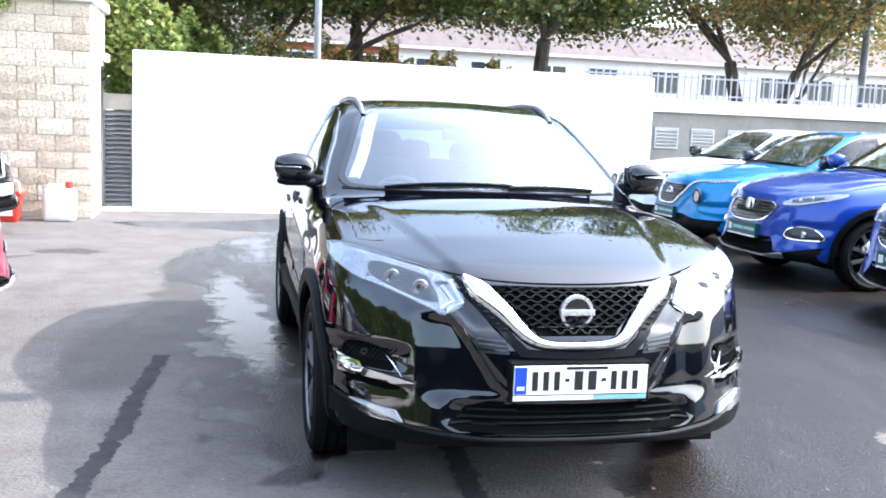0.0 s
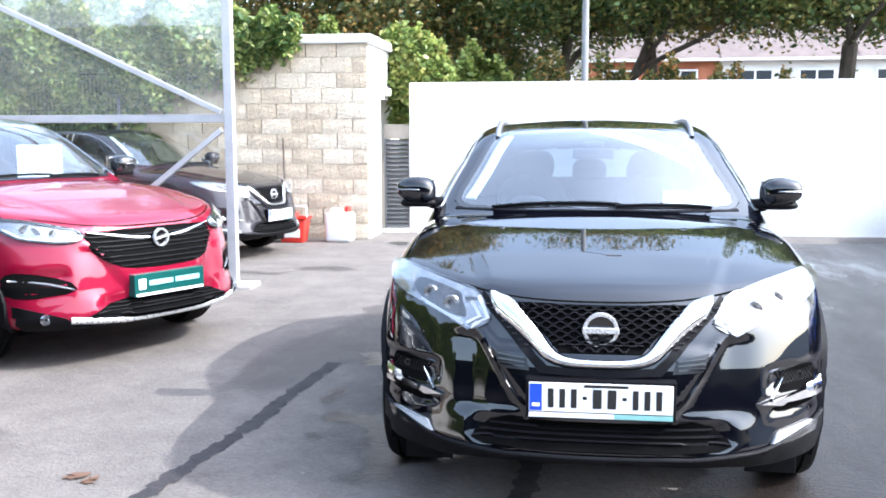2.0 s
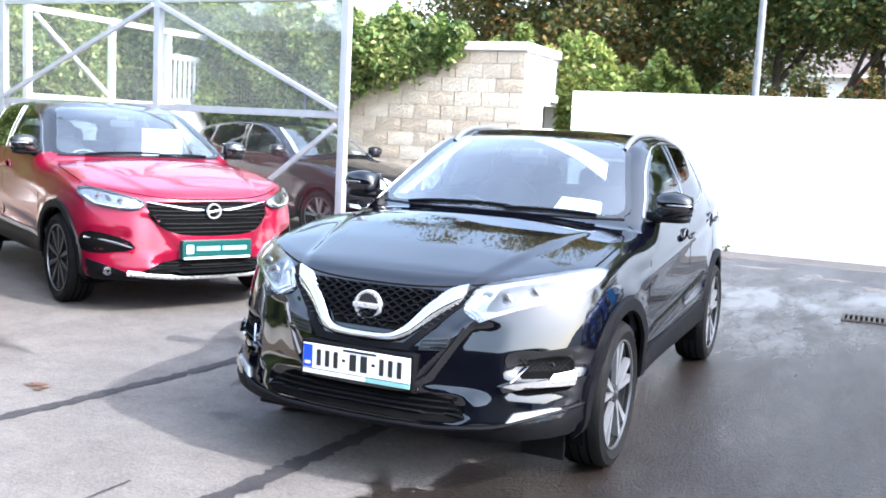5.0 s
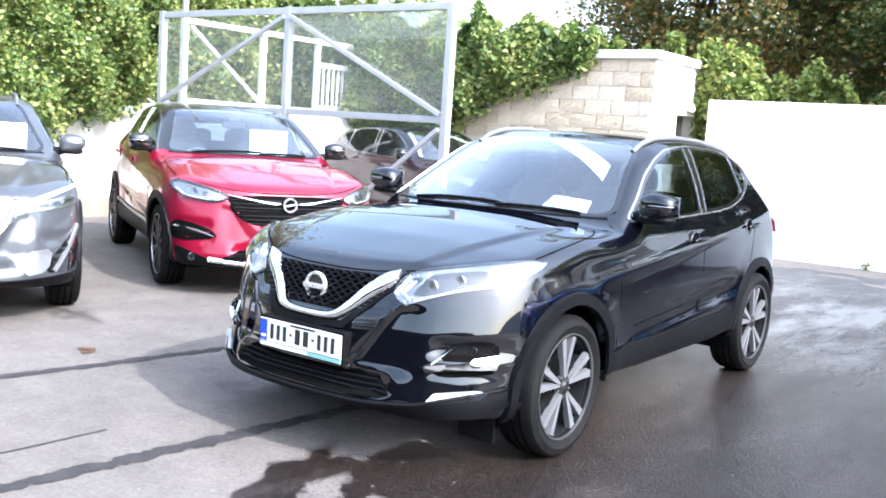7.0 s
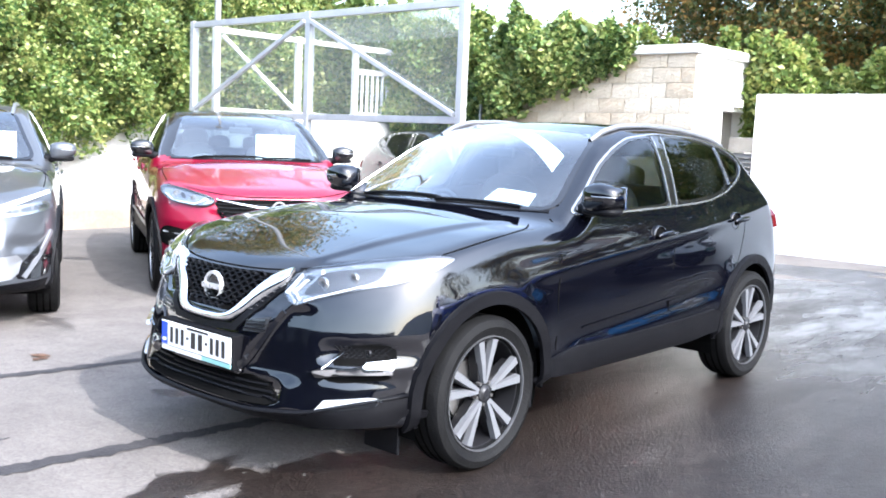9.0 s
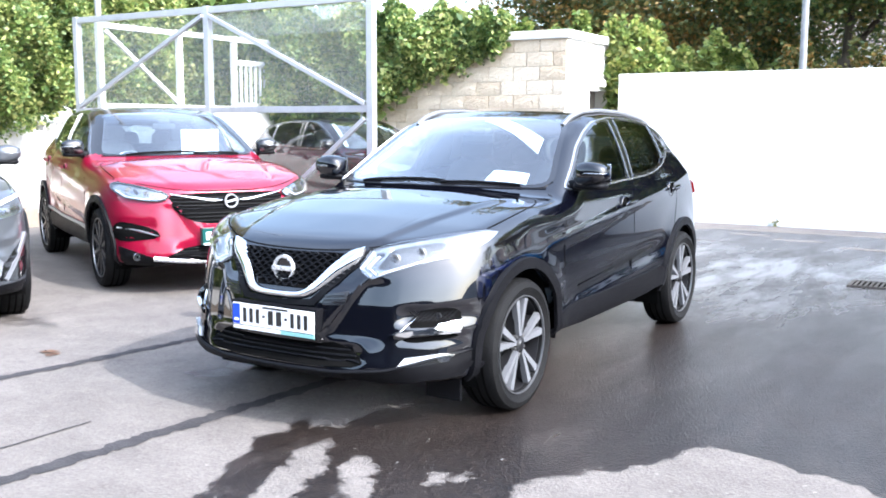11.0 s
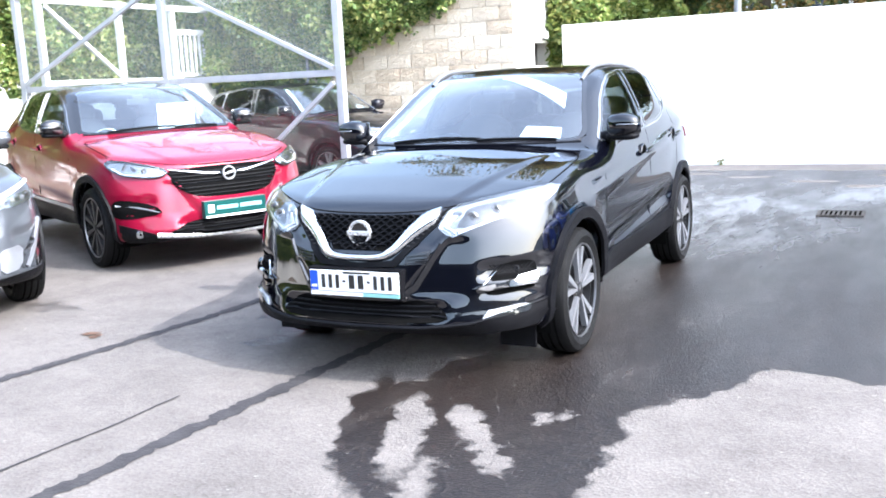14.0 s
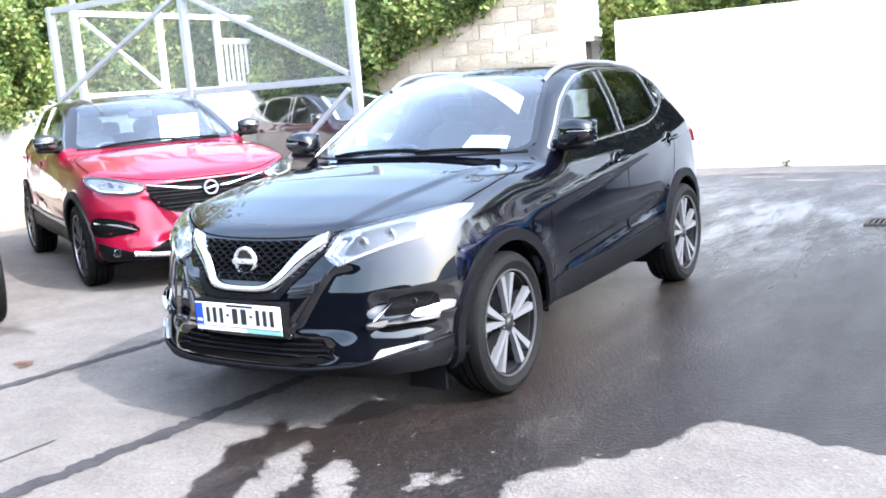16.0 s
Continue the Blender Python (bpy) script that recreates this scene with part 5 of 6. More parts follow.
    # wheels
    for s in (1, -1):
        for yc in (0.0, WB):
            wheel(c, s * 0.818, yc, s, style=style, spokes=5 if style == "twin" else 10, spoke_mat="alloy_dark" if face == "winged" else "alloy")
    if interior:
        cabin(c)
    FACES[face](c, material)
    c.matrix_world = m
    return c


def smooth_loop_xy(w):
    return [(p.x, p.y) for p in smooth_loop(w, 2)]


def cabin(c):
    """Floor, dashboard, seats, steering wheel and mirror."""
    box("cabin_floor", (-0.7, 0.3, 0.35), (0.7, 3.0, 0.42), M["seat"], c, bevel=0.01)
    bm = bmesh.new()
    blob(bm, (0, 0.62, 0.86), (0.74, 0.3, 0.2), 3.5, 28, 14)
    part("dashboard", bm, M["seat"], c, "", True)
    for x in (-0.36, 0.36):
        bm = bmesh.new()
        blob(bm, (x, 1.45, 0.62), (0.25, 0.27, 0.11), 3)
        blob(bm, (x, 1.72, 0.92), (0.24, 0.09, 0.33), 3, m=None)
        part("front_seat", bm, M["seat"], c, "", True)
        bm = bmesh.new()
        blob(bm, (x, 1.76, 1.3), (0.13, 0.055, 0.1), 2.8)
        part("headrest", bm, M["seat"], c, "", True)
    bm = bmesh.new()
    blob(bm, (0, 2.55, 0.88), (0.63, 0.12, 0.32), 3.5)
    blob(bm, (0, 2.3, 0.6), (0.63, 0.28, 0.12), 3.5)
    part("rear_bench", bm, M["seat"], c, "", True)
    for x in (-0.38, 0, 0.38):
        bm = bmesh.new()
        blob(bm, (x, 2.58, 1.24), (0.12, 0.05, 0.09), 2.8)
        part("headrest", bm, M["seat"], c, "", True)
    vs, fs = [], []
    R, r = 0.18, 0.016
    for i in range(36):
        a = 2 * math.pi * i / 36
        for j in range(8):
            b = 2 * math.pi * j / 8
            vs.append(((R + r * math.cos(b)) * math.cos(a), r * math.sin(b), (R + r * math.cos(b)) * math.sin(a)))
    for i in range(36):
        for j in range(8):
            fs.append((i * 8 + j, ((i + 1) % 36) * 8 + j, ((i + 1) % 36) * 8 + (j + 1) % 8, i * 8 + (j + 1) % 8))
    o = raw("steering_wheel", vs, fs, M["gloss_black"], c, "", True)
    o.location, o.rotation_euler = (-0.36, 1.0, 0.98), (radians(-25), 0, 0)
    box("rear_view_mirror", (-0.115, 1.12, 1.36), (0.115, 1.145, 1.42), M["seat"], c, bevel=0.012)
    box("camera_pod", (-0.06, 1.12, 1.42), (0.06, 1.22, 1.46), M["seat"], c, bevel=0.015)


FACES = {}


def mirrored(pts):
    return [(-x, z) for x, z in pts]


def ring(name, parent, c, r1, r2, depth, material, n=40):
    """A flat-faced ring facing the nose, centre c."""
    vs, fs = lathe([(r1, 0), (r1, -depth), (r1 * 0.9 + r2 * 0.1, -depth * 1.4), (r2 * 0.9 + r1 * 0.1, -depth * 1.4), (r2, -depth), (r2, 0)], n)
    o = raw(name, [(b, a, d) for a, b, d in vs], fs, material, parent, "", True)
    o.data.set_sharp_from_angle(angle=radians(35))
    o.location = c
    return o


def ribs(name, poly, zs, parent, material, width=0.006, wave=0.0, period=0.05, off=0.006, thick=0.008, mirror=False):
    """Thin bars across a grille opening, each laid inside the outline."""
    store = ([], [])
    pts = smooth_loop_xy(poly)
    for k, z in enumerate(zs):
        xs = np.arange(-1.0, 1.0, period / 4)
        ins = inside_poly(pts, xs, np.full(len(xs), z))
        run = []
        for x, ok in zip(list(xs) + [9], list(ins) + [False]):
            if ok:
                ph = ((x / period) + 0.5 * (k % 2)) % 1.0
                tri = 1 if ph < 0.5 else -1
                run.append((x, z + wave * tri))
            elif len(run) > 3:
                strip(name, run, "front", width, material, parent, off, thick, False, 0, 0.03, into=store)
                run = []
            else:
                run = []
    for s in ((1, -1) if mirror else (1,)):
        raw(name, [(v[0] * s, v[1], v[2]) for v in store[0]], store[1], material, parent)


def lamp_cluster(c, outline, brow, black, bowls):
    """A headlamp: silver housing, dark bezel, light guide, bowls and a clear lens."""
    h = patch("headlamp", outline, "front", M["reflector"], c, 0.001, 0.004, 0.03, 1, mirror=True, label="clear glass headlamp with chrome reflectors")
    for s, o in zip((1, -1), h):
        f = (lambda q: q) if s > 0 else mirrored
        if black:
            patch("bezel", f(black), "front", M["lamp_black"], o, 0.006, 0.003, 0.03, 1)
        for b in brow:
            patch("light_guide", f(b), "front", M["ledwhite"], o, 0.01, 0.004, 0.03, 0)
        for x, z, r in bowls:
            hit, n = on_shell("front", s * x, z)
            ring("bowl", o, (hit.x, hit.y - 0.012, hit.z), r, r * 0.12, 0.008, M["reflector"], 24)
        patch("lens", f(outline), "front", M["lens"], o, 0.02, 0.003, 0.04, 1)


def plate(c, z, w, h, kind):
    hit, _ = on_shell("front", 0, z)
    y = hit.y - 0.03
    p = new("number_plate", None)
    p.parent = c
    tagged(p, "white registration plate with a blue band" if kind == "reg" else "teal dealer plate with pale print")
    box("holder", (-w / 2 - 0.012, y, z - h / 2 - 0.03), (w / 2 + 0.012, y + 0.06, z + h / 2 + 0.012), M["blackplastic" if kind == "reg" else "teal"], p, bevel=0.005)
    if kind == "reg":
        box("plate_face", (-w / 2, y - 0.006, z - h / 2), (w / 2, y, z + h / 2), M["plate"], p, bevel=0.002)
        box("band", (-w / 2 + 0.003, y - 0.008, z - h / 2 + 0.004), (-w / 2 + 0.048, y - 0.006, z + h / 2 - 0.004), M["plate_blue"], p, bevel=0)
        box("band_mark", (-w / 2 + 0.012, y - 0.0095, z - 0.035), (-w / 2 + 0.04, y - 0.008, z - 0.022), M["plate"], p, bevel=0)
        x = -w / 2 + 0.07
        for i, ww in enumerate((0.021, 0.021, 0.021, 0.016, 0.032, 0.032, 0.016, 0.021, 0.021, 0.021)):
            if ww < 0.02:
                box("bar", (x, y - 0.008, z - 0.006), (x + ww, y - 0.006, z + 0.006), M["ink"], p, bevel=0)
            else:
                box("bar", (x, y - 0.008, z - 0.038), (x + ww, y - 0.006, z + 0.033), M["ink"], p, bevel=0)
            x += ww + 0.021
        box("bar", (-0.06, y - 0.008, z + 0.04), (0.1, y - 0.006, z + 0.05), M["ink"], p, bevel=0)
        box("dealer_strip", (-w / 2, y - 0.004, z - h / 2 - 0.022), (0.05, y, z - h / 2 - 0.004), M["plate"], p, bevel=0)
        box("dealer_strip", (0.05, y - 0.004, z - h / 2 - 0.022), (w / 2, y, z - h / 2 - 0.004), M["teal_pale"], p, bevel=0)
    else:
        for a, b in ((0.1, 0.29), (0.31, 0.51)):
            box("print_bar", (-w / 2 + a, y - 0.003, z - 0.016), (-w / 2 + b, y, z + 0.016), M["teal_pale"], p, bevel=0)
        box("print_mark", (-w / 2 + 0.02, y - 0.003, z - 0.035), (-w / 2 + 0.075, y, z + 0.03), M["plate"], p, bevel=0)
        box("lower_line", (-w / 2, y - 0.003, z - h / 2 - 0.028), (w / 2, y, z - h / 2 - 0.012), M["plate"], p, bevel=0)


def badge(c, z, r, kind):
    hit, n = on_shell("front", 0, z)
    b = ring("badge", c, (0, hit.y - (0.03 if kind == "bolt" else 0.014), z), r, r * 0.78, 0.012, M["badge"])
    tagged(b, "round chrome badge on the grille")
    vs, fs = lathe([(0.0005, -0.004), (r * 0.8, -0.004), (r * 0.8, 0.012), (0.0005, 0.012)], 32)
    raw("disc", [(q, a, d) for a, q, d in vs], fs, M["gloss_black"], b)
    if kind == "bar":
        box("bar", (-r * 1.02, -0.026, -r * 0.17), (r * 1.02, -0.01, r * 0.17), M["badge"], b, bevel=0.003)
    elif kind == "bolt":
        box("bar", (-r * 0.85, -0.022, -r * 0.12), (r * 0.85, -0.008, r * 0.12), M["badge"], b, bevel=0.002, m=pose(0, 0, 0, 0, -12, 0))
    else:
        box("bar", (-r * 0.4, -0.02, -r * 1.1), (r * 0.4, -0.004, r * 1.1), M["chrome"], b, bevel=0.01, m=pose(0, 0, 0, 0, 14, 0))


def wipers(c):
    for x1, x2 in ((-0.52, 0.12), (0.1, 0.58)):
        store = ([], [])
        strip("wiper", [(x1, 0.5 + 0.28 * x1 * x1), ((x1 + x2) / 2, 0.525 + 0.2 * (x1 + x2) ** 2 / 4), (x2, 0.515 + 0.28 * x2 * x2)], "top", 0.012, M["blackplastic"], c, 0.008, 0.009, False, 1, into=store)
        raw("wiper", store[0], store[1], M["blackplastic"], c)
    strip("cowl", [(-0.72, 0.66), (-0.48, 0.545), (-0.24, 0.482), (0, 0.463), (0.24, 0.482), (0.48, 0.545), (0.72, 0.66)], "top", 0.02, M["blackplastic"], c, 0.0, 0.004, label="black plastic scuttle panel")


GRILLE = [(-0.345, 0.862), (0, 0.858), (0.345, 0.862), (0.245, 0.785), (0.15, 0.69), (-0.15, 0.69), (-0.245, 0.785)]


def face_hero(c, material):
    patch("grille", GRILLE, "front", M["dark"], c, 0.0, 0.004, 0.03, 0, label="black honeycomb grille")
    ribs("grille_mesh", GRILLE, np.arange(0.697, 0.86, 0.0155), c, M["blackplastic"], 0.0065, 0.0042, 0.052, 0.008, 0.01)
    V = [(0.412, 0.879), (0.4, 0.87), (0.378, 0.855), (0.34, 0.826), (0.285, 0.785), (0.235, 0.728), (0.2, 0.688), (0.185, 0.674), (0.165, 0.662), (0.14, 0.656), (0.1, 0.654), (0, 0.653)]
    W = [0.02, 0.06, 0.084, 0.086, 0.078, 0.064, 0.056, 0.052, 0.047, 0.043, 0.04, 0.038]
    moulding("chrome_v", V + [(-x, z) for x, z in V[-2::-1]], W + W[-2::-1], "front", M["chrome"], c, 0.004, 0.026, label="bright chrome V around the grille", n=9)
    for s in (1, -1):
        patch("v_border", [(s * x, z) for x, z in ((0.445, 0.886), (0.33, 0.79), (0.24, 0.682), (0.195, 0.643), (0, 0.63), (0, 0.605), (0.22, 0.615), (0.29, 0.69), (0.375, 0.78), (0.465, 0.865))], "front", M["blackplastic"], c, 0.002, 0.008, 0.025, 0)
        for i in range(8):
            t = i / 7
            hit, n = on_shell("front", s * (0.425 - 0.15 * t), 0.85 - 0.145 * t)
            bm = bmesh.new()
            box_bm(bm, (-0.009, -0.006, -0.0025), (0.009, 0.006, 0.0025), 0.001, Matrix.Translation(hit + n * 0.012))
            part("stud", bm, M["alloy_dark"], c)
    lamp_cluster(c, [(0.405, 0.792), (0.455, 0.88), (0.61, 0.915), (0.74, 0.938), (0.862, 0.956), (0.868, 0.905), (0.80, 0.855), (0.70, 0.832), (0.54, 0.772), (0.48, 0.752)],
                 [[(0.415, 0.794), (0.457, 0.868), (0.468, 0.864), (0.43, 0.794), (0.484, 0.77), (0.484, 0.76)],
                  [(0.448, 0.797), (0.488, 0.858), (0.498, 0.854), (0.462, 0.797), (0.506, 0.78), (0.504, 0.77)],
                  [(0.52, 0.775), (0.60, 0.805), (0.70, 0.843), (0.70, 0.836), (0.60, 0.798), (0.52, 0.768)]],
                 [(0.50, 0.796), (0.525, 0.872), (0.60, 0.893), (0.735, 0.915), (0.75, 0.872), (0.69, 0.842), (0.56, 0.795)], [(0.575, 0.845, 0.03), (0.668, 0.872, 0.028)])
    for s in (1, -1):
        for x, z in ((0.575, 0.845), (0.668, 0.872)):
            hit, n = on_shell("front", s * x, z)
            bm = bmesh.new()
            blob(bm, (0, 0, 0), (0.02, 0.012, 0.02), 2.0, 18, 10)
            o = part("projector", bm, M["lamp_black"], c, "", True)
            o.location = (hit.x, hit.y - 0.016, hit.z)
    for line in ([(0.50, 0.785), (0.53, 0.885)], [(0.75, 0.862), (0.76, 0.925)]):
        strip("lamp_divider", line, "front", 0.012, M["reflector"], c, 0.009, 0.006, False, 0, mirror=True)
    strip("bonnet_edge", [(-0.84, 0.95), (-0.62, 0.92), (-0.45, 0.892), (-0.3, 0.872), (0, 0.866), (0.3, 0.872), (0.45, 0.892), (0.62, 0.92), (0.84, 0.95)], "front", 0.009, M["dark"], c, 0.0, 0.002)
    for s in (1, -1):
        f = (lambda q: q) if s > 0 else mirrored
        patch("side_vent", f([(0.275, 0.668), (0.395, 0.695), (0.375, 0.628), (0.262, 0.622)]), "front", M["lamp_black"], c, 0.001, 0.003, 0.03, 0)
        for k in range(3):
            strip("vent_bar", f([(0.278, 0.635 + 0.016 * k), (0.378, 0.642 + 0.018 * k)]), "front", 0.007, M["gloss_black"], c, 0.006, 0.008, False, 0)
        strip("v_fold", f([(0.44, 0.722), (0.38, 0.627), (0.3, 0.5), (0.25, 0.452)]), "front", 0.022, material, c, 0.0, 0.012, label="sharp painted fold beside the grille")
        patch("fog_surround", f([(0.645, 0.53), (0.69, 0.605), (0.78, 0.62), (0.83, 0.61), (0.84, 0.545), (0.78, 0.53)]), "front", M["dark"], c, 0.001, 0.003, 0.03, 1)
        pm = [(0.64, 0.545), (0.67, 0.6), (0.79, 0.612), (0.845, 0.6), (0.85, 0.56), (0.78, 0.55)]
        store = ([], [])
        for k in range(9):
            for q in (1, -1):
                x0 = 0.655 + 0.0165 * k
                strip("mesh", f([(x0, 0.552 if q > 0 else 0.606), (x0 + 0.04, 0.606 if q > 0 else 0.552)]), "front", 0.005, M["gloss_black"], c, 0.001, 0.004, False, 0, into=store)
        raw("fog_mesh", store[0], store[1], M["blackplastic"], c)
        patch("chrome_blade", f([(0.59, 0.498), (0.72, 0.498), (0.838, 0.506), (0.845, 0.55), (0.8, 0.536), (0.7, 0.519), (0.64, 0.51)]), "front", M["chrome"], c, 0.012, 0.014, 0.012, 0, label="chrome blade under the lamp recess")
        moulding("chrome_spur", f([(0.635, 0.512), (0.66, 0.54), (0.685, 0.58)]), [0.012, 0.01, 0.004], "front", M["chrome"], c, 0.004, 0.01)
        patch("intake", f([(0.63, 0.478), (0.83, 0.498), (0.84, 0.48), (0.78, 0.465), (0.67, 0.455)]), "front", M["dark"], c, 0.001, 0.003, 0.03, 1)
        fog = patch("fog_lamp", f([(0.635, 0.348), (0.66, 0.388), (0.79, 0.405), (0.828, 0.4), (0.81, 0.368), (0.70, 0.348)]), "front", M["ledwhite"], c, 0.004, 0.008, 0.025, 0, label="white fog lamp in the bumper")[0]
        patch("lens", f([(0.635, 0.348), (0.66, 0.388), (0.79, 0.405), (0.828, 0.4), (0.81, 0.368), (0.70, 0.348)]), "front", M["lens"], fog, 0.018, 0.003, 0.03, 0)
        hit, n = on_shell("front", s * 0.27, 0.455)
        ring("parking_sensor", c, (hit.x, hit.y - 0.004, hit.z), 0.014, 0.006, 0.006, M["gloss_black"], 16)
        hit, n = on_shell("front", s * 0.765, 0.58)
        ring("parking_sensor", c, (hit.x, hit.y - 0.008, hit.z), 0.014, 0.006, 0.006, M["alloy_dark"], 16)
    low = [(-0.5, 0.36), (-0.36, 0.455), (-0.24, 0.44), (0.24, 0.44), (0.36, 0.455), (0.5, 0.36), (0.42, 0.335), (-0.42, 0.335)]
    patch("lower_grille", low, "front", M["dark"], c, 0.001, 0.003, 0.03, 1, label="black lower grille")
    ribs("lower_grille_bar", low, (0.362, 0.388, 0.414), c, M["blackplastic"], 0.009, 0, 0.05, 0.004, 0.01)
    strip("plate_surround", [(-0.3, 0.52), (-0.25, 0.462), (0, 0.455), (0.25, 0.462), (0.3, 0.52)], "front", 0.02, M["gloss_black"], c, 0.002, 0.02)
    patch("bumper_lip", [(-0.87, 0.405), (-0.6, 0.325), (-0.33, 0.316), (0, 0.312), (0.33, 0.316), (0.6, 0.325), (0.87, 0.405), (0.87, 0.3), (0.5, 0.262), (0, 0.25), (-0.5, 0.262), (-0.87, 0.3)], "front", M["blackplastic"], c, 0.003, 0.012, 0.04, 0, label="black plastic bumper lip")
    moulding("lip_edge", [(-0.87, 0.41), (-0.6, 0.33), (-0.33, 0.32), (0, 0.316), (0.33, 0.32), (0.6, 0.33), (0.87, 0.41)], [0.02] * 7, "front", M["blackplastic"], c, 0.012, 0.014)
    badge(c, 0.775, 0.066, "bar")
    plate(c, 0.54, 0.52, 0.108, "reg")
    wipers(c)
    # white sheet on the dashboard, pale pillar trims, mud flaps
    patch("price_sheet", [(0.345, 0.60), (0.355, 0.70), (0.57, 0.745), (0.59, 0.655)], "top", M["paper"], c, -0.016, 0.003, 0.05, 0, label="white sheet standing on the dashboard")
    for s in (1, -1):
        if s < 0:
            strip("pillar_trim", [(s * 0.66, 0.735), (s * 0.585, 0.92), (s * 0.525, 1.17), (s * 0.49, 1.29)], "top", 0.06, M["trim_pale"], c, -0.02, 0.006)
        box("air_deflector", (s * 0.7 - 0.1, -0.44, 0.13), (s * 0.7 + 0.1, -0.425, 0.28), M["blackplastic"], c, "black plastic flap ahead of the wheel", 0.004)
        for y in (0.43, WB + 0.43):
            box("mud_flap", (s * 0.78 - 0.09, y - 0.05, 0.2), (s * 0.78 + 0.09, y - 0.035, 0.42), M["blackplastic"], c, bevel=0.004)
        patch("tail_lamp", [(s * 0.5, 0.98), (s * 0.52, 1.08), (s * 0.8, 1.06), (s * 0.82, 0.92)], "rear", M["redlens"], c, 0.004, 0.02, 0.04, 1)
    for s in ("left", "right"):
        patch("tail_lamp_side", [(3.2, 1.03), (3.3, 1.05), (3.34, 0.98), (3.24, 0.965)], s, M["redlens"], c, 0.004, 0.012, 0.04, 1)
    patch("sun_strip", [(-0.02, 1.25), (0.08, 1.30), (0.50, 1.07), (0.53, 0.93)], "top", M["paper"], c, -0.016, 0.004, 0.04, 0, label="white strip across the windscreen corner")
    strip("belt_crease", [(0.75, 0.55), (1.6, 0.612), (1.98, 0.652)], "left", 0.012, material, c, -0.002, 0.008, mirror=True)


WINGED_LAMP = crisp([(0.49, 0.822), (0.535, 0.848), (0.70, 0.893), (0.85, 0.925), (0.872, 0.872), (0.80, 0.802), (0.62, 0.776), (0.52, 0.786)], 0.02)


def face_winged(c, material):
    g = [(-0.5, 0.83), (-0.25, 0.84), (0, 0.842), (0.25, 0.84), (0.5, 0.83), (0.48, 0.73), (0.4, 0.65), (0.28, 0.6), (0, 0.59), (-0.28, 0.6), (-0.4, 0.65), (-0.48, 0.73)]
    patch("grille", g, "front", M["dark"], c, 0.001, 0.004, 0.03, 1, label="dark grille with fine bars")
    ribs("grille_bar", g, np.arange(0.62, 0.83, 0.03), c, M["blackplastic"], 0.008, 0, 0.06, 0.006, 0.008)
    for s in (1, -1):
        moulding("wing_bar", [(s * 0.48, 0.828), (s * 0.3, 0.8), (s * 0.14, 0.772), (s * 0.07, 0.775)], [0.012, 0.026, 0.034, 0.02], "front", M["chrome"], c, 0.014, 0.014)
    badge(c, 0.775, 0.06, "bolt")
    lamp_cluster(c, WINGED_LAMP,
                 [[(0.545, 0.828), (0.64, 0.787), (0.79, 0.806), (0.845, 0.86), (0.838, 0.866), (0.785, 0.815), (0.64, 0.797), (0.56, 0.834)]],
                 [(0.70, 0.83), (0.71, 0.872), (0.735, 0.876), (0.73, 0.832)], [(0.655, 0.84, 0.026), (0.77, 0.868, 0.03)])
    strip("lamp_frame", WINGED_LAMP, "front", 0.014, M["lamp_black"], c, 0.012, 0.01, True, mirror=True)
    strip("bonnet_edge", [(-0.84, 0.95), (-0.5, 0.88), (-0.3, 0.862), (0, 0.86), (0.3, 0.862), (0.5, 0.88), (0.84, 0.95)], "front", 0.009, M["dark"], c, 0.0, 0.002)
    for s in (1, -1):
        f = (lambda q: q) if s > 0 else mirrored
        patch("side_scoop", f([(0.575, 0.485), (0.62, 0.56), (0.82, 0.615), (0.88, 0.59), (0.89, 0.48), (0.84, 0.445)]), "front", M["dark"], c, 0.001, 0.003, 0.03, 1, label="black scoop in the bumper")
        moulding("scoop_bar", f([(0.6, 0.5), (0.72, 0.54), (0.86, 0.56)]), [0.01, 0.018, 0.018], "front", M["alloy"], c, 0.006, 0.01)
        hit, n = on_shell("front", s * 0.76, 0.33)
        ring("fog_lamp", c, (hit.x, hit.y - 0.012, hit.z), 0.034, 0.008, 0.012, M["chrome"], 20)
    low = [(-0.6, 0.31), (-0.35, 0.42), (0, 0.425), (0.35, 0.42), (0.6, 0.31), (0.3, 0.3), (-0.3, 0.3)]
    patch("bumper_lip", [(-0.89, 0.42), (-0.66, 0.33), (-0.6, 0.28), (0, 0.262), (0.6, 0.28), (0.66, 0.33), (0.89, 0.42), (0.88, 0.22), (0.5, 0.18), (-0.5, 0.18), (-0.88, 0.22)], "front", M["blackplastic"], c, 0.001, 0.01, 0.04, 0)
    patch("lower_grille", low, "front", M["dark"], c, 0.004, 0.004, 0.03, 1)
    ribs("lower_bar", low, (0.325, 0.345, 0.37, 0.395), c, M["blackplastic"], 0.008, 0, 0.06, 0.01, 0.008)
    moulding("skid_plate", [(-0.64, 0.318), (-0.3, 0.292), (0, 0.288), (0.3, 0.292), (0.64, 0.318)], [0.045] * 5, "front", M["badge"], c, 0.012, 0.02, label="silver skid strip")
    plate(c, 0.5, 0.54, 0.1, "dealer")
    wipers(c)
    box("price_sheet", (0.12, 0.95, 1.1), (0.5, 0.96, 1.36), M["paper"], c, "white sheet behind the windscreen", 0)
    box("price_sheet", (0.3, 0.6, 1.08), (0.6, 0.8, 1.086), M["paper"], c, "white sheet on the dashboard", 0)
    strip("sill_chrome", [(0.42, 0.47), (1.66, 0.5), (2.24, 0.545)], "right", 0.03, M["alloy"], c, 0.01, 0.008)


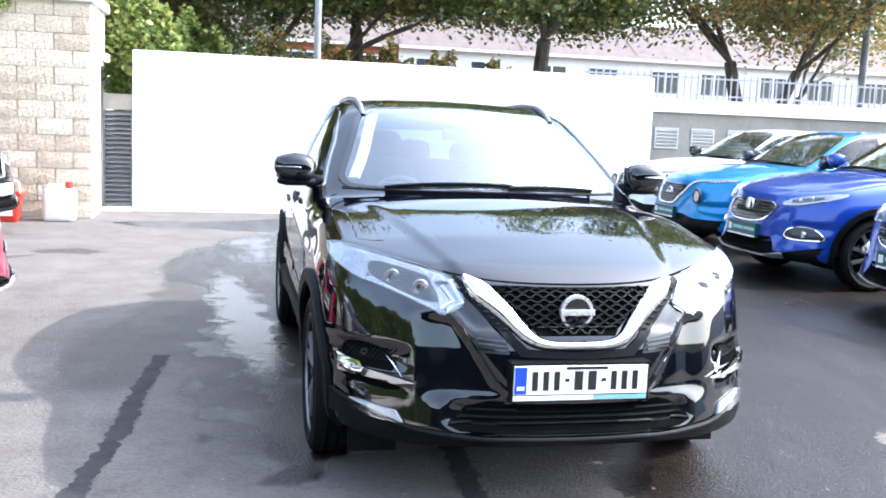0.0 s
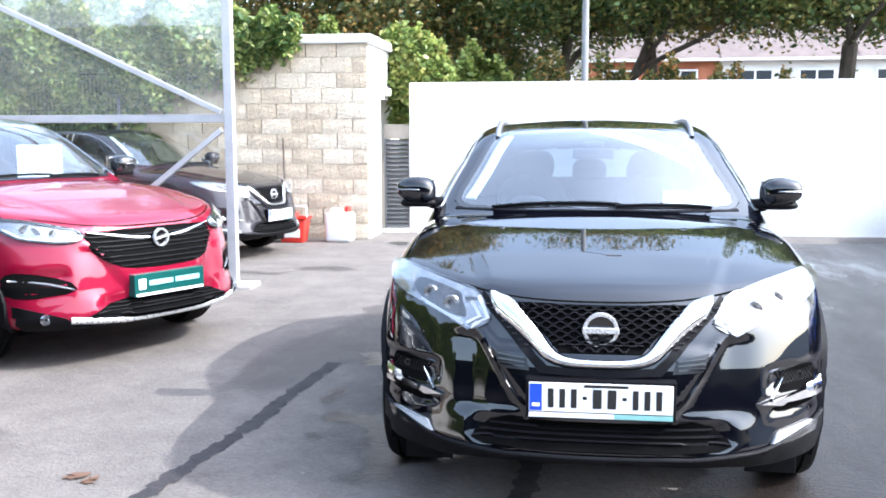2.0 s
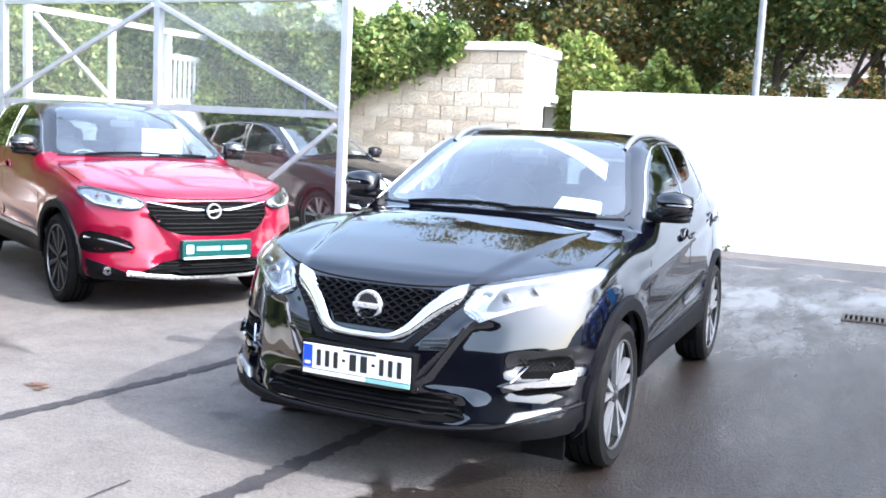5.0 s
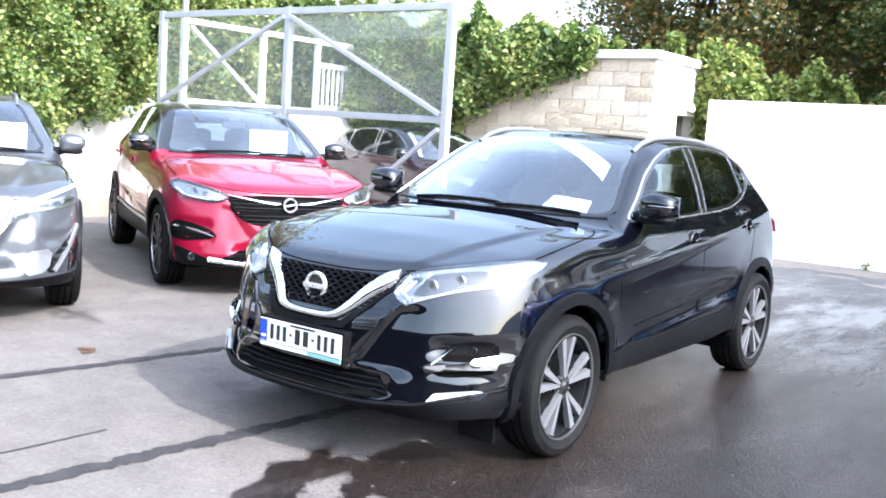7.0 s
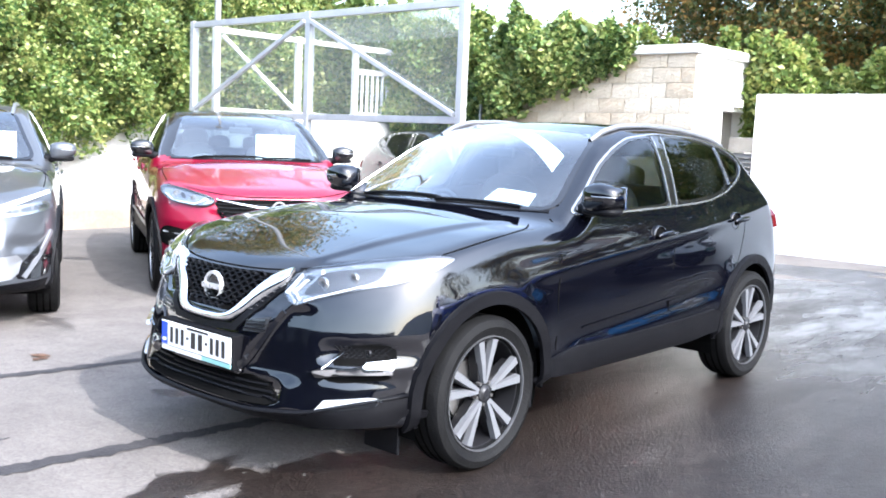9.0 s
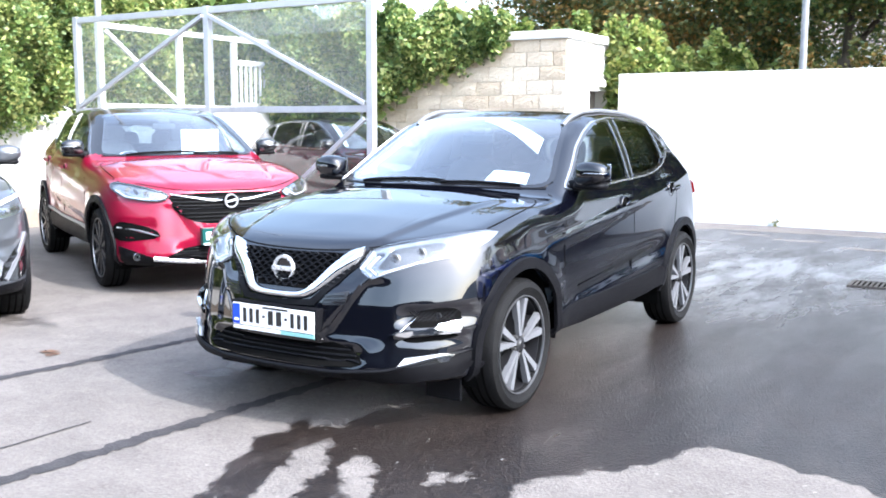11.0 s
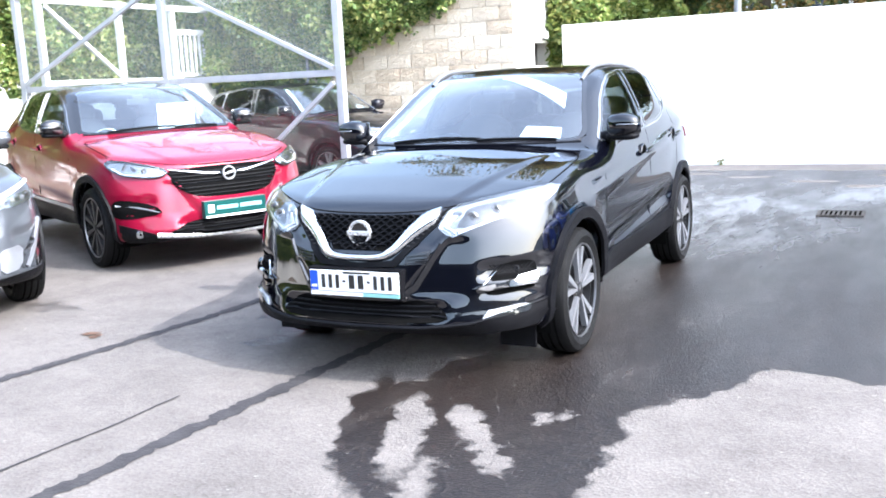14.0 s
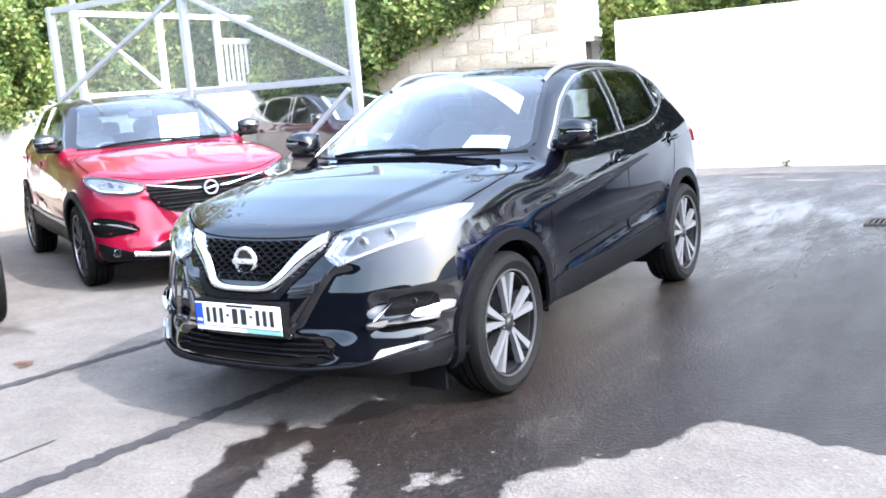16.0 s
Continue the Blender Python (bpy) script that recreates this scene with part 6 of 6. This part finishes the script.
def face_lozenge(c, material):
    g = [(-0.44, 0.80), (0, 0.79), (0.44, 0.80), (0.38, 0.66), (0.25, 0.59), (-0.25, 0.59), (-0.38, 0.66)]
    patch("grille", g, "front", M["gloss_black"], c, 0.001, 0.004, 0.03, 1, label="black grille with a chrome frame")
    ribs("grille_bar", g, np.arange(0.61, 0.79, 0.03), c, M["alloy_dark"], 0.012, 0, 0.06, 0.006, 0.008)
    strip("grille_frame", g, "front", 0.011, M["chrome"], c, 0.006, 0.012, True)
    badge(c, 0.745, 0.07, "lozenge")
    lamp_cluster(c, [(0.44, 0.775), (0.47, 0.825), (0.66, 0.885), (0.86, 0.925), (0.87, 0.89), (0.8, 0.84), (0.62, 0.78)],
                 [[(0.46, 0.79), (0.62, 0.8), (0.78, 0.85), (0.78, 0.84), (0.62, 0.785), (0.47, 0.778)]], [(0.54, 0.81), (0.56, 0.84), (0.76, 0.885), (0.78, 0.86), (0.64, 0.815)], [(0.62, 0.84, 0.022), (0.7, 0.86, 0.022)])
    for s in (1, -1):
        f = (lambda q: q) if s > 0 else mirrored
        patch("fog_pod", f([(0.55, 0.46), (0.58, 0.56), (0.66, 0.595), (0.78, 0.585), (0.86, 0.5), (0.84, 0.46)]), "front", M["lamp_black"], c, 0.002, 0.004, 0.03, 1)
        strip("fog_ring", f([(0.55, 0.46), (0.58, 0.56), (0.66, 0.595), (0.78, 0.585), (0.86, 0.5), (0.84, 0.46)]), "front", 0.014, M["chrome"], c, 0.006, 0.008, True)
        hit, n = on_shell("front", s * 0.73, 0.52)
        ring("fog_lamp", c, (hit.x, hit.y - 0.008, hit.z), 0.035, 0.006, 0.01, M["chrome"], 18)
    patch("lower_grille", [(-0.5, 0.33), (-0.42, 0.46), (0.42, 0.46), (0.5, 0.33)], "front", M["dark"], c, 0.002, 0.004, 0.03, 0)
    patch("bumper_lip", [(-0.89, 0.42), (-0.6, 0.33), (0.6, 0.33), (0.89, 0.42), (0.88, 0.22), (0.5, 0.18), (-0.5, 0.18), (-0.88, 0.22)], "front", M["blackplastic"], c, 0.001, 0.01, 0.04, 0)
    strip("skid_plate", [(-0.6, 0.31), (-0.3, 0.27), (0.3, 0.27), (0.6, 0.31)], "front", 0.06, M["alloy"], c, 0.012, 0.012, label="silver skid strip")
    plate(c, 0.51, 0.52, 0.1, "dealer")
    wipers(c)


def face_roundlamp(c, material):
    g = [(-0.36, 0.83), (0, 0.82), (0.36, 0.83), (0.26, 0.66), (0.18, 0.58), (-0.18, 0.58), (-0.26, 0.66)]
    patch("grille", g, "front", M["gloss_black"], c, 0.001, 0.004, 0.03, 1, label="black V grille with chrome edge")
    ribs("grille_mesh", g, np.arange(0.6, 0.82, 0.03), c, M["alloy_dark"], 0.008, 0.006, 0.06, 0.006, 0.008)
    for s in (1, -1):
        moulding("chrome_arm", [(s * 0.62, 0.895), (s * 0.4, 0.86), (s * 0.28, 0.68), (s * 0.2, 0.58), (0, 0.57)], [0.02, 0.04, 0.05, 0.04, 0.035], "front", M["chrome"], c, 0.006, 0.02)
        hit, n = on_shell("front", s * 0.58, 0.7)
        ring("headlamp", c, (hit.x, hit.y - 0.015, hit.z), 0.1, 0.07, 0.02, M["alloy_dark"], 28)
        ring("lamp_bowl", c, (hit.x, hit.y - 0.01, hit.z), 0.072, 0.004, 0.02, M["reflector"], 28)
        f = (lambda q: q) if s > 0 else mirrored
        patch("running_lamp", f([(0.5, 0.875), (0.66, 0.905), (0.84, 0.93), (0.85, 0.9), (0.68, 0.875)]), "front", M["reflector"], c, 0.004, 0.006, 0.03, 0)
    patch("bumper_lip", [(-0.89, 0.42), (-0.6, 0.42), (-0.4, 0.46), (0.4, 0.46), (0.6, 0.42), (0.89, 0.42), (0.88, 0.22), (0.5, 0.18), (-0.5, 0.18), (-0.88, 0.22)], "front", M["blackplastic"], c, 0.001, 0.01, 0.04, 0)
    badge(c, 0.72, 0.065, "bar")
    plate(c, 0.48, 0.52, 0.1, "dealer")
    wipers(c)


def face_grey(c, material):
    g = [(-0.42, 0.84), (0, 0.83), (0.42, 0.84), (0.36, 0.68), (0.25, 0.56), (-0.25, 0.56), (-0.36, 0.68)]
    patch("grille", g, "front", M["gloss_black"], c, 0.001, 0.004, 0.03, 1)
    for s in (1, -1):
        moulding("chrome_arm", [(s * 0.46, 0.85), (s * 0.4, 0.68), (s * 0.28, 0.55), (0, 0.53)], [0.03, 0.05, 0.05, 0.04], "front", M["chrome"], c, 0.006, 0.02)
        f = (lambda q: q) if s > 0 else mirrored
        patch("intake", f([(0.62, 0.36), (0.74, 0.52), (0.86, 0.62), (0.89, 0.48), (0.84, 0.34)]), "front", M["gloss_black"], c, 0.002, 0.004, 0.03, 1)
        strip("intake_blade", f([(0.7, 0.36), (0.8, 0.5), (0.87, 0.66)]), "front", 0.03, M["alloy"], c, 0.006, 0.012)
        patch("side_panel", f([(0.5, 0.34), (0.52, 0.5), (0.7, 0.52), (0.66, 0.36)]), "front", M["alloy"], c, 0.002, 0.008, 0.03, 1)
    lamp_cluster(c, [(0.46, 0.765), (0.5, 0.80), (0.68, 0.845), (0.86, 0.87), (0.87, 0.81), (0.7, 0.775)],
                 [[(0.44, 0.80), (0.6, 0.86), (0.85, 0.935), (0.86, 0.915), (0.62, 0.835), (0.46, 0.785)]], [(0.5, 0.775), (0.52, 0.795), (0.84, 0.855), (0.84, 0.82)], [(0.6, 0.805, 0.016), (0.68, 0.82, 0.016), (0.76, 0.83, 0.016)])
    patch("bumper_lip", [(-0.89, 0.34), (-0.5, 0.32), (0.5, 0.32), (0.89, 0.34), (0.88, 0.22), (0.5, 0.18), (-0.5, 0.18), (-0.88, 0.22)], "front", M["blackplastic"], c, 0.001, 0.01, 0.04, 0)
    badge(c, 0.74, 0.065, "bar")
    plate(c, 0.48, 0.52, 0.1, "reg")
    wipers(c)
    box("price_sheet", (0.05, 0.75, 1.12), (0.6, 0.76, 1.34), M["paper"], c, "white sheet behind the windscreen", 0)


FACES = {"hero": face_hero, "winged": face_winged, "lozenge_grille": face_lozenge, "roundlamp": face_roundlamp, "grey": face_grey, "darkcar": face_hero}

# ---- the cars in the yard ----
hero = car("glossy black five-door crossover with chrome V grille and roof rails", M["p_black"], pose(1.055, 3.9, 0), "hero")


def parked(label, paint_name, x, y, rz, face, s=1.0, **kw):
    return car(label, M[paint_name], pose(x, y, 0, 0, 0, rz) @ Matrix.Scale(s, 4), face, **kw)


parked("red crossover with black roof parked beside the valeting bay", "p_red", -2.6, 6.11, 63.4, "winged", 1.045, roofmat=M["gloss_black"], style="multi", rails=False)
parked("dark grey crossover parked beside the red car", "p_grey", -3.0, 3.33, 63.4, "grey", 1.02, style="multi")
parked("black crossover standing inside the valeting bay", "p_dark", -3.5, 11.2, 75, "darkcar", 1.0, rails=False)
parked("royal blue crossover with silver skid strip parked in a row", "p_blue", 5.85, 8.7, -90, "lozenge_grille", 1.01, style="multi")
parked("royal blue crossover at the near end of the parked row", "p_blue", 5.85, 6.3, -90, "lozenge_grille", 1.0, style="multi")
parked("bright blue small crossover with round headlamps", "p_cyan", 6.1, 11.1, -90, "roundlamp", 0.98, style="multi", rails=False)
parked("white small crossover with black mirrors at the row end", "p_white", 6.35, 13.15, -90, "roundlamp", 0.98, style="multi", rails=False)

# ---- yard clutter ----
def seam(pts, w, seed):
    """A flat ragged band on the ground along a line."""
    rng = random.Random(seed)
    vs, fs = [], []
    P = dense([Vector(p) for p in pts], 0.025, False)
    for i, p in enumerate(P):
        d = (P[min(i + 1, len(P) - 1)] - P[max(i - 1, 0)]).normalized()
        n = Vector((-d.y, d.x))
        a, b = (w * (0.5 + 0.34 * noise.noise(Vector((i * 0.21, k * 9.0, seed))) + rng.uniform(-0.14, 0.14)) for k in (0, 1))
        vs += [(p.x + n.x * a, p.y + n.y * a, 0.004), (p.x - n.x * b, p.y - n.y * b, 0.004)]
    for i in range(len(P) - 1):
        fs.append((2 * i, 2 * i + 1, 2 * i + 3, 2 * i + 2))
    return tagged(raw("tar_seam", vs, fs, M["tar"]), "dark tar seam sealed across the asphalt", "seam", kind="structure")


seam([(-1.3, -1.0), (-0.95, 2.4), (-0.8, 3.3), (-0.69, 4.23), (-0.66, 4.9), (-0.6, 5.6)], 0.09, 1)
seam([(0.4, -1.0), (0.58, 1.47), (0.64, 2.14), (0.73, 3.2), (0.78, 3.8), (0.9, 5.0), (0.95, 8.5)], 0.1, 2)
seam([(0.12, 0.9), (0.2, 1.75), (0.24, 2.1), (0.25, 2.55)], 0.016, 3)

drain = tagged(new("drain_grate"), "rusty cast iron drain grate in the asphalt", "drain")
drain.location = (2.98, 9.2, 0)
bm = bmesh.new()
for lo, hi in (((-0.22, -0.18, 0), (0.22, -0.15, 0.012)), ((-0.22, 0.15, 0), (0.22, 0.18, 0.012)), ((-0.22, -0.15, 0), (-0.19, 0.15, 0.012)), ((0.19, -0.15, 0), (0.22, 0.15, 0.012))):
    box_bm(bm, lo, hi)
part("frame", bm, M["iron"], drain)
for i in range(8):
    box("grate_bar", (-0.17 + i * 0.045, -0.15, 0), (-0.15 + i * 0.045, 0.15, 0.01), M["iron"], drain, bevel=0)
# flat black sheet between the bars, painting the shade of the hole below
box("pit_shade", (-0.19, -0.15, 0.001), (0.19, 0.15, 0.003), M["dark"], drain, bevel=0)

# bucket, container and broom by the stone store
b = tagged(new("bucket"), "red plastic mop bucket with a white label", "bucket")
b.location = (-2.95, 12.6, 0)
bm = bmesh.new()
for v in box_bm(bm, (-0.2, -0.15, 0), (0.2, 0.15, 0.33), 0.025):
    k = 0.8 + 0.2 * v.co.z / 0.33
    v.co.x, v.co.y = v.co.x * k, v.co.y * k
part("body", bm, M["red_plastic"], b, "", True)
bm = bmesh.new()
for lo, hi in (((-0.22, -0.17, 0.33), (0.22, -0.135, 0.36)), ((-0.22, 0.135, 0.33), (0.22, 0.17, 0.36)), ((-0.22, -0.135, 0.33), (-0.185, 0.135, 0.36)), ((0.185, -0.135, 0.33), (0.22, 0.135, 0.36))):
    box_bm(bm, lo, hi, 0.006)
part("rim", bm, M["red_plastic"], b)
box("label_panel", (-0.1, -0.15, 0.08), (0.12, -0.142, 0.2), M["white_plastic"], b, bevel=0.002)
box("wringer", (-0.14, -0.1, 0.3), (0.05, 0.1, 0.44), M["red_plastic"], b, bevel=0.03)
bm = bmesh.new()
for x in (-0.19, 0.19):
    bar_bm(bm, (x, 0.0, 0.34), (x * 0.8, 0.08, 0.5), 0.014, 0.014)
bar_bm(bm, (-0.155, 0.08, 0.5), (0.155, 0.08, 0.5), 0.018, 0.018)
part("handle", bm, M["white_plastic"], b)
j = tagged(new("drum"), "white plastic detergent drum with red cap", "drum")
j.location = (-2.32, 12.75, 0)
bm = bmesh.new()
box_bm(bm, (-0.19, -0.15, 0), (0.19, 0.15, 0.42), 0.05)
part("body", bm, M["white_plastic"], j, "", True)
bm = bmesh.new()
tube_bm(bm, (0.11, 0, 0.41), (0.11, 0, 0.5), 0.05, 0.045, 16)
part("cap", bm, M["red_plastic"], j)
bm = bmesh.new()
bar_bm(bm, (-0.14, 0, 0.46), (0.03, 0, 0.46), 0.03, 0.03, 0.008)
bar_bm(bm, (-0.13, 0, 0.4), (-0.13, 0, 0.46), 0.03, 0.03, 0.005)
part("handle", bm, M["white_plastic"], j)
br = tagged(new("broom"), "broom with dark wooden handle leaning on the stone wall", "broom")
bm = bmesh.new()
tube_bm(bm, (-3.1, 12.7, 0.15), (-3.22, 13.04, 1.45), 0.014, 0.014, 8)
part("handle", bm, M["wood"], br)
box("head", (-3.25, 12.62, 0.05), (-2.95, 12.76, 0.16), M["blackplastic"], br, bevel=0.01)
w = tagged(new("weed"), "small dry weed at the wall foot", "weed")
v, f = leaf_cloud(np.array([[0.95, 14.14, 0.05], [1.02, 14.14, 0.08]]), 0.04, 26, 0.03, np.random.default_rng(2))
fast_mesh("leaves", v, f, M["tree_leaf_b"], w)
for x, y, s in ((-1.2, 3.38, 0.1), (-1.12, 3.33, 0.07)):
    lf = tagged(new("fallen_leaf"), "brown fallen leaf on the asphalt", "leaf", group="fallen leaves")
    v, f = leaf_cloud(np.array([[x, y, 0.012]]), 0.02, 5, s * 0.6, np.random.default_rng(int(s * 100)))
    v[:, 2] = 0.006 + 0.1 * np.abs(v[:, 2] - 0.012)
    fast_mesh("blade", v, f, M["dead_leaf"], lf)
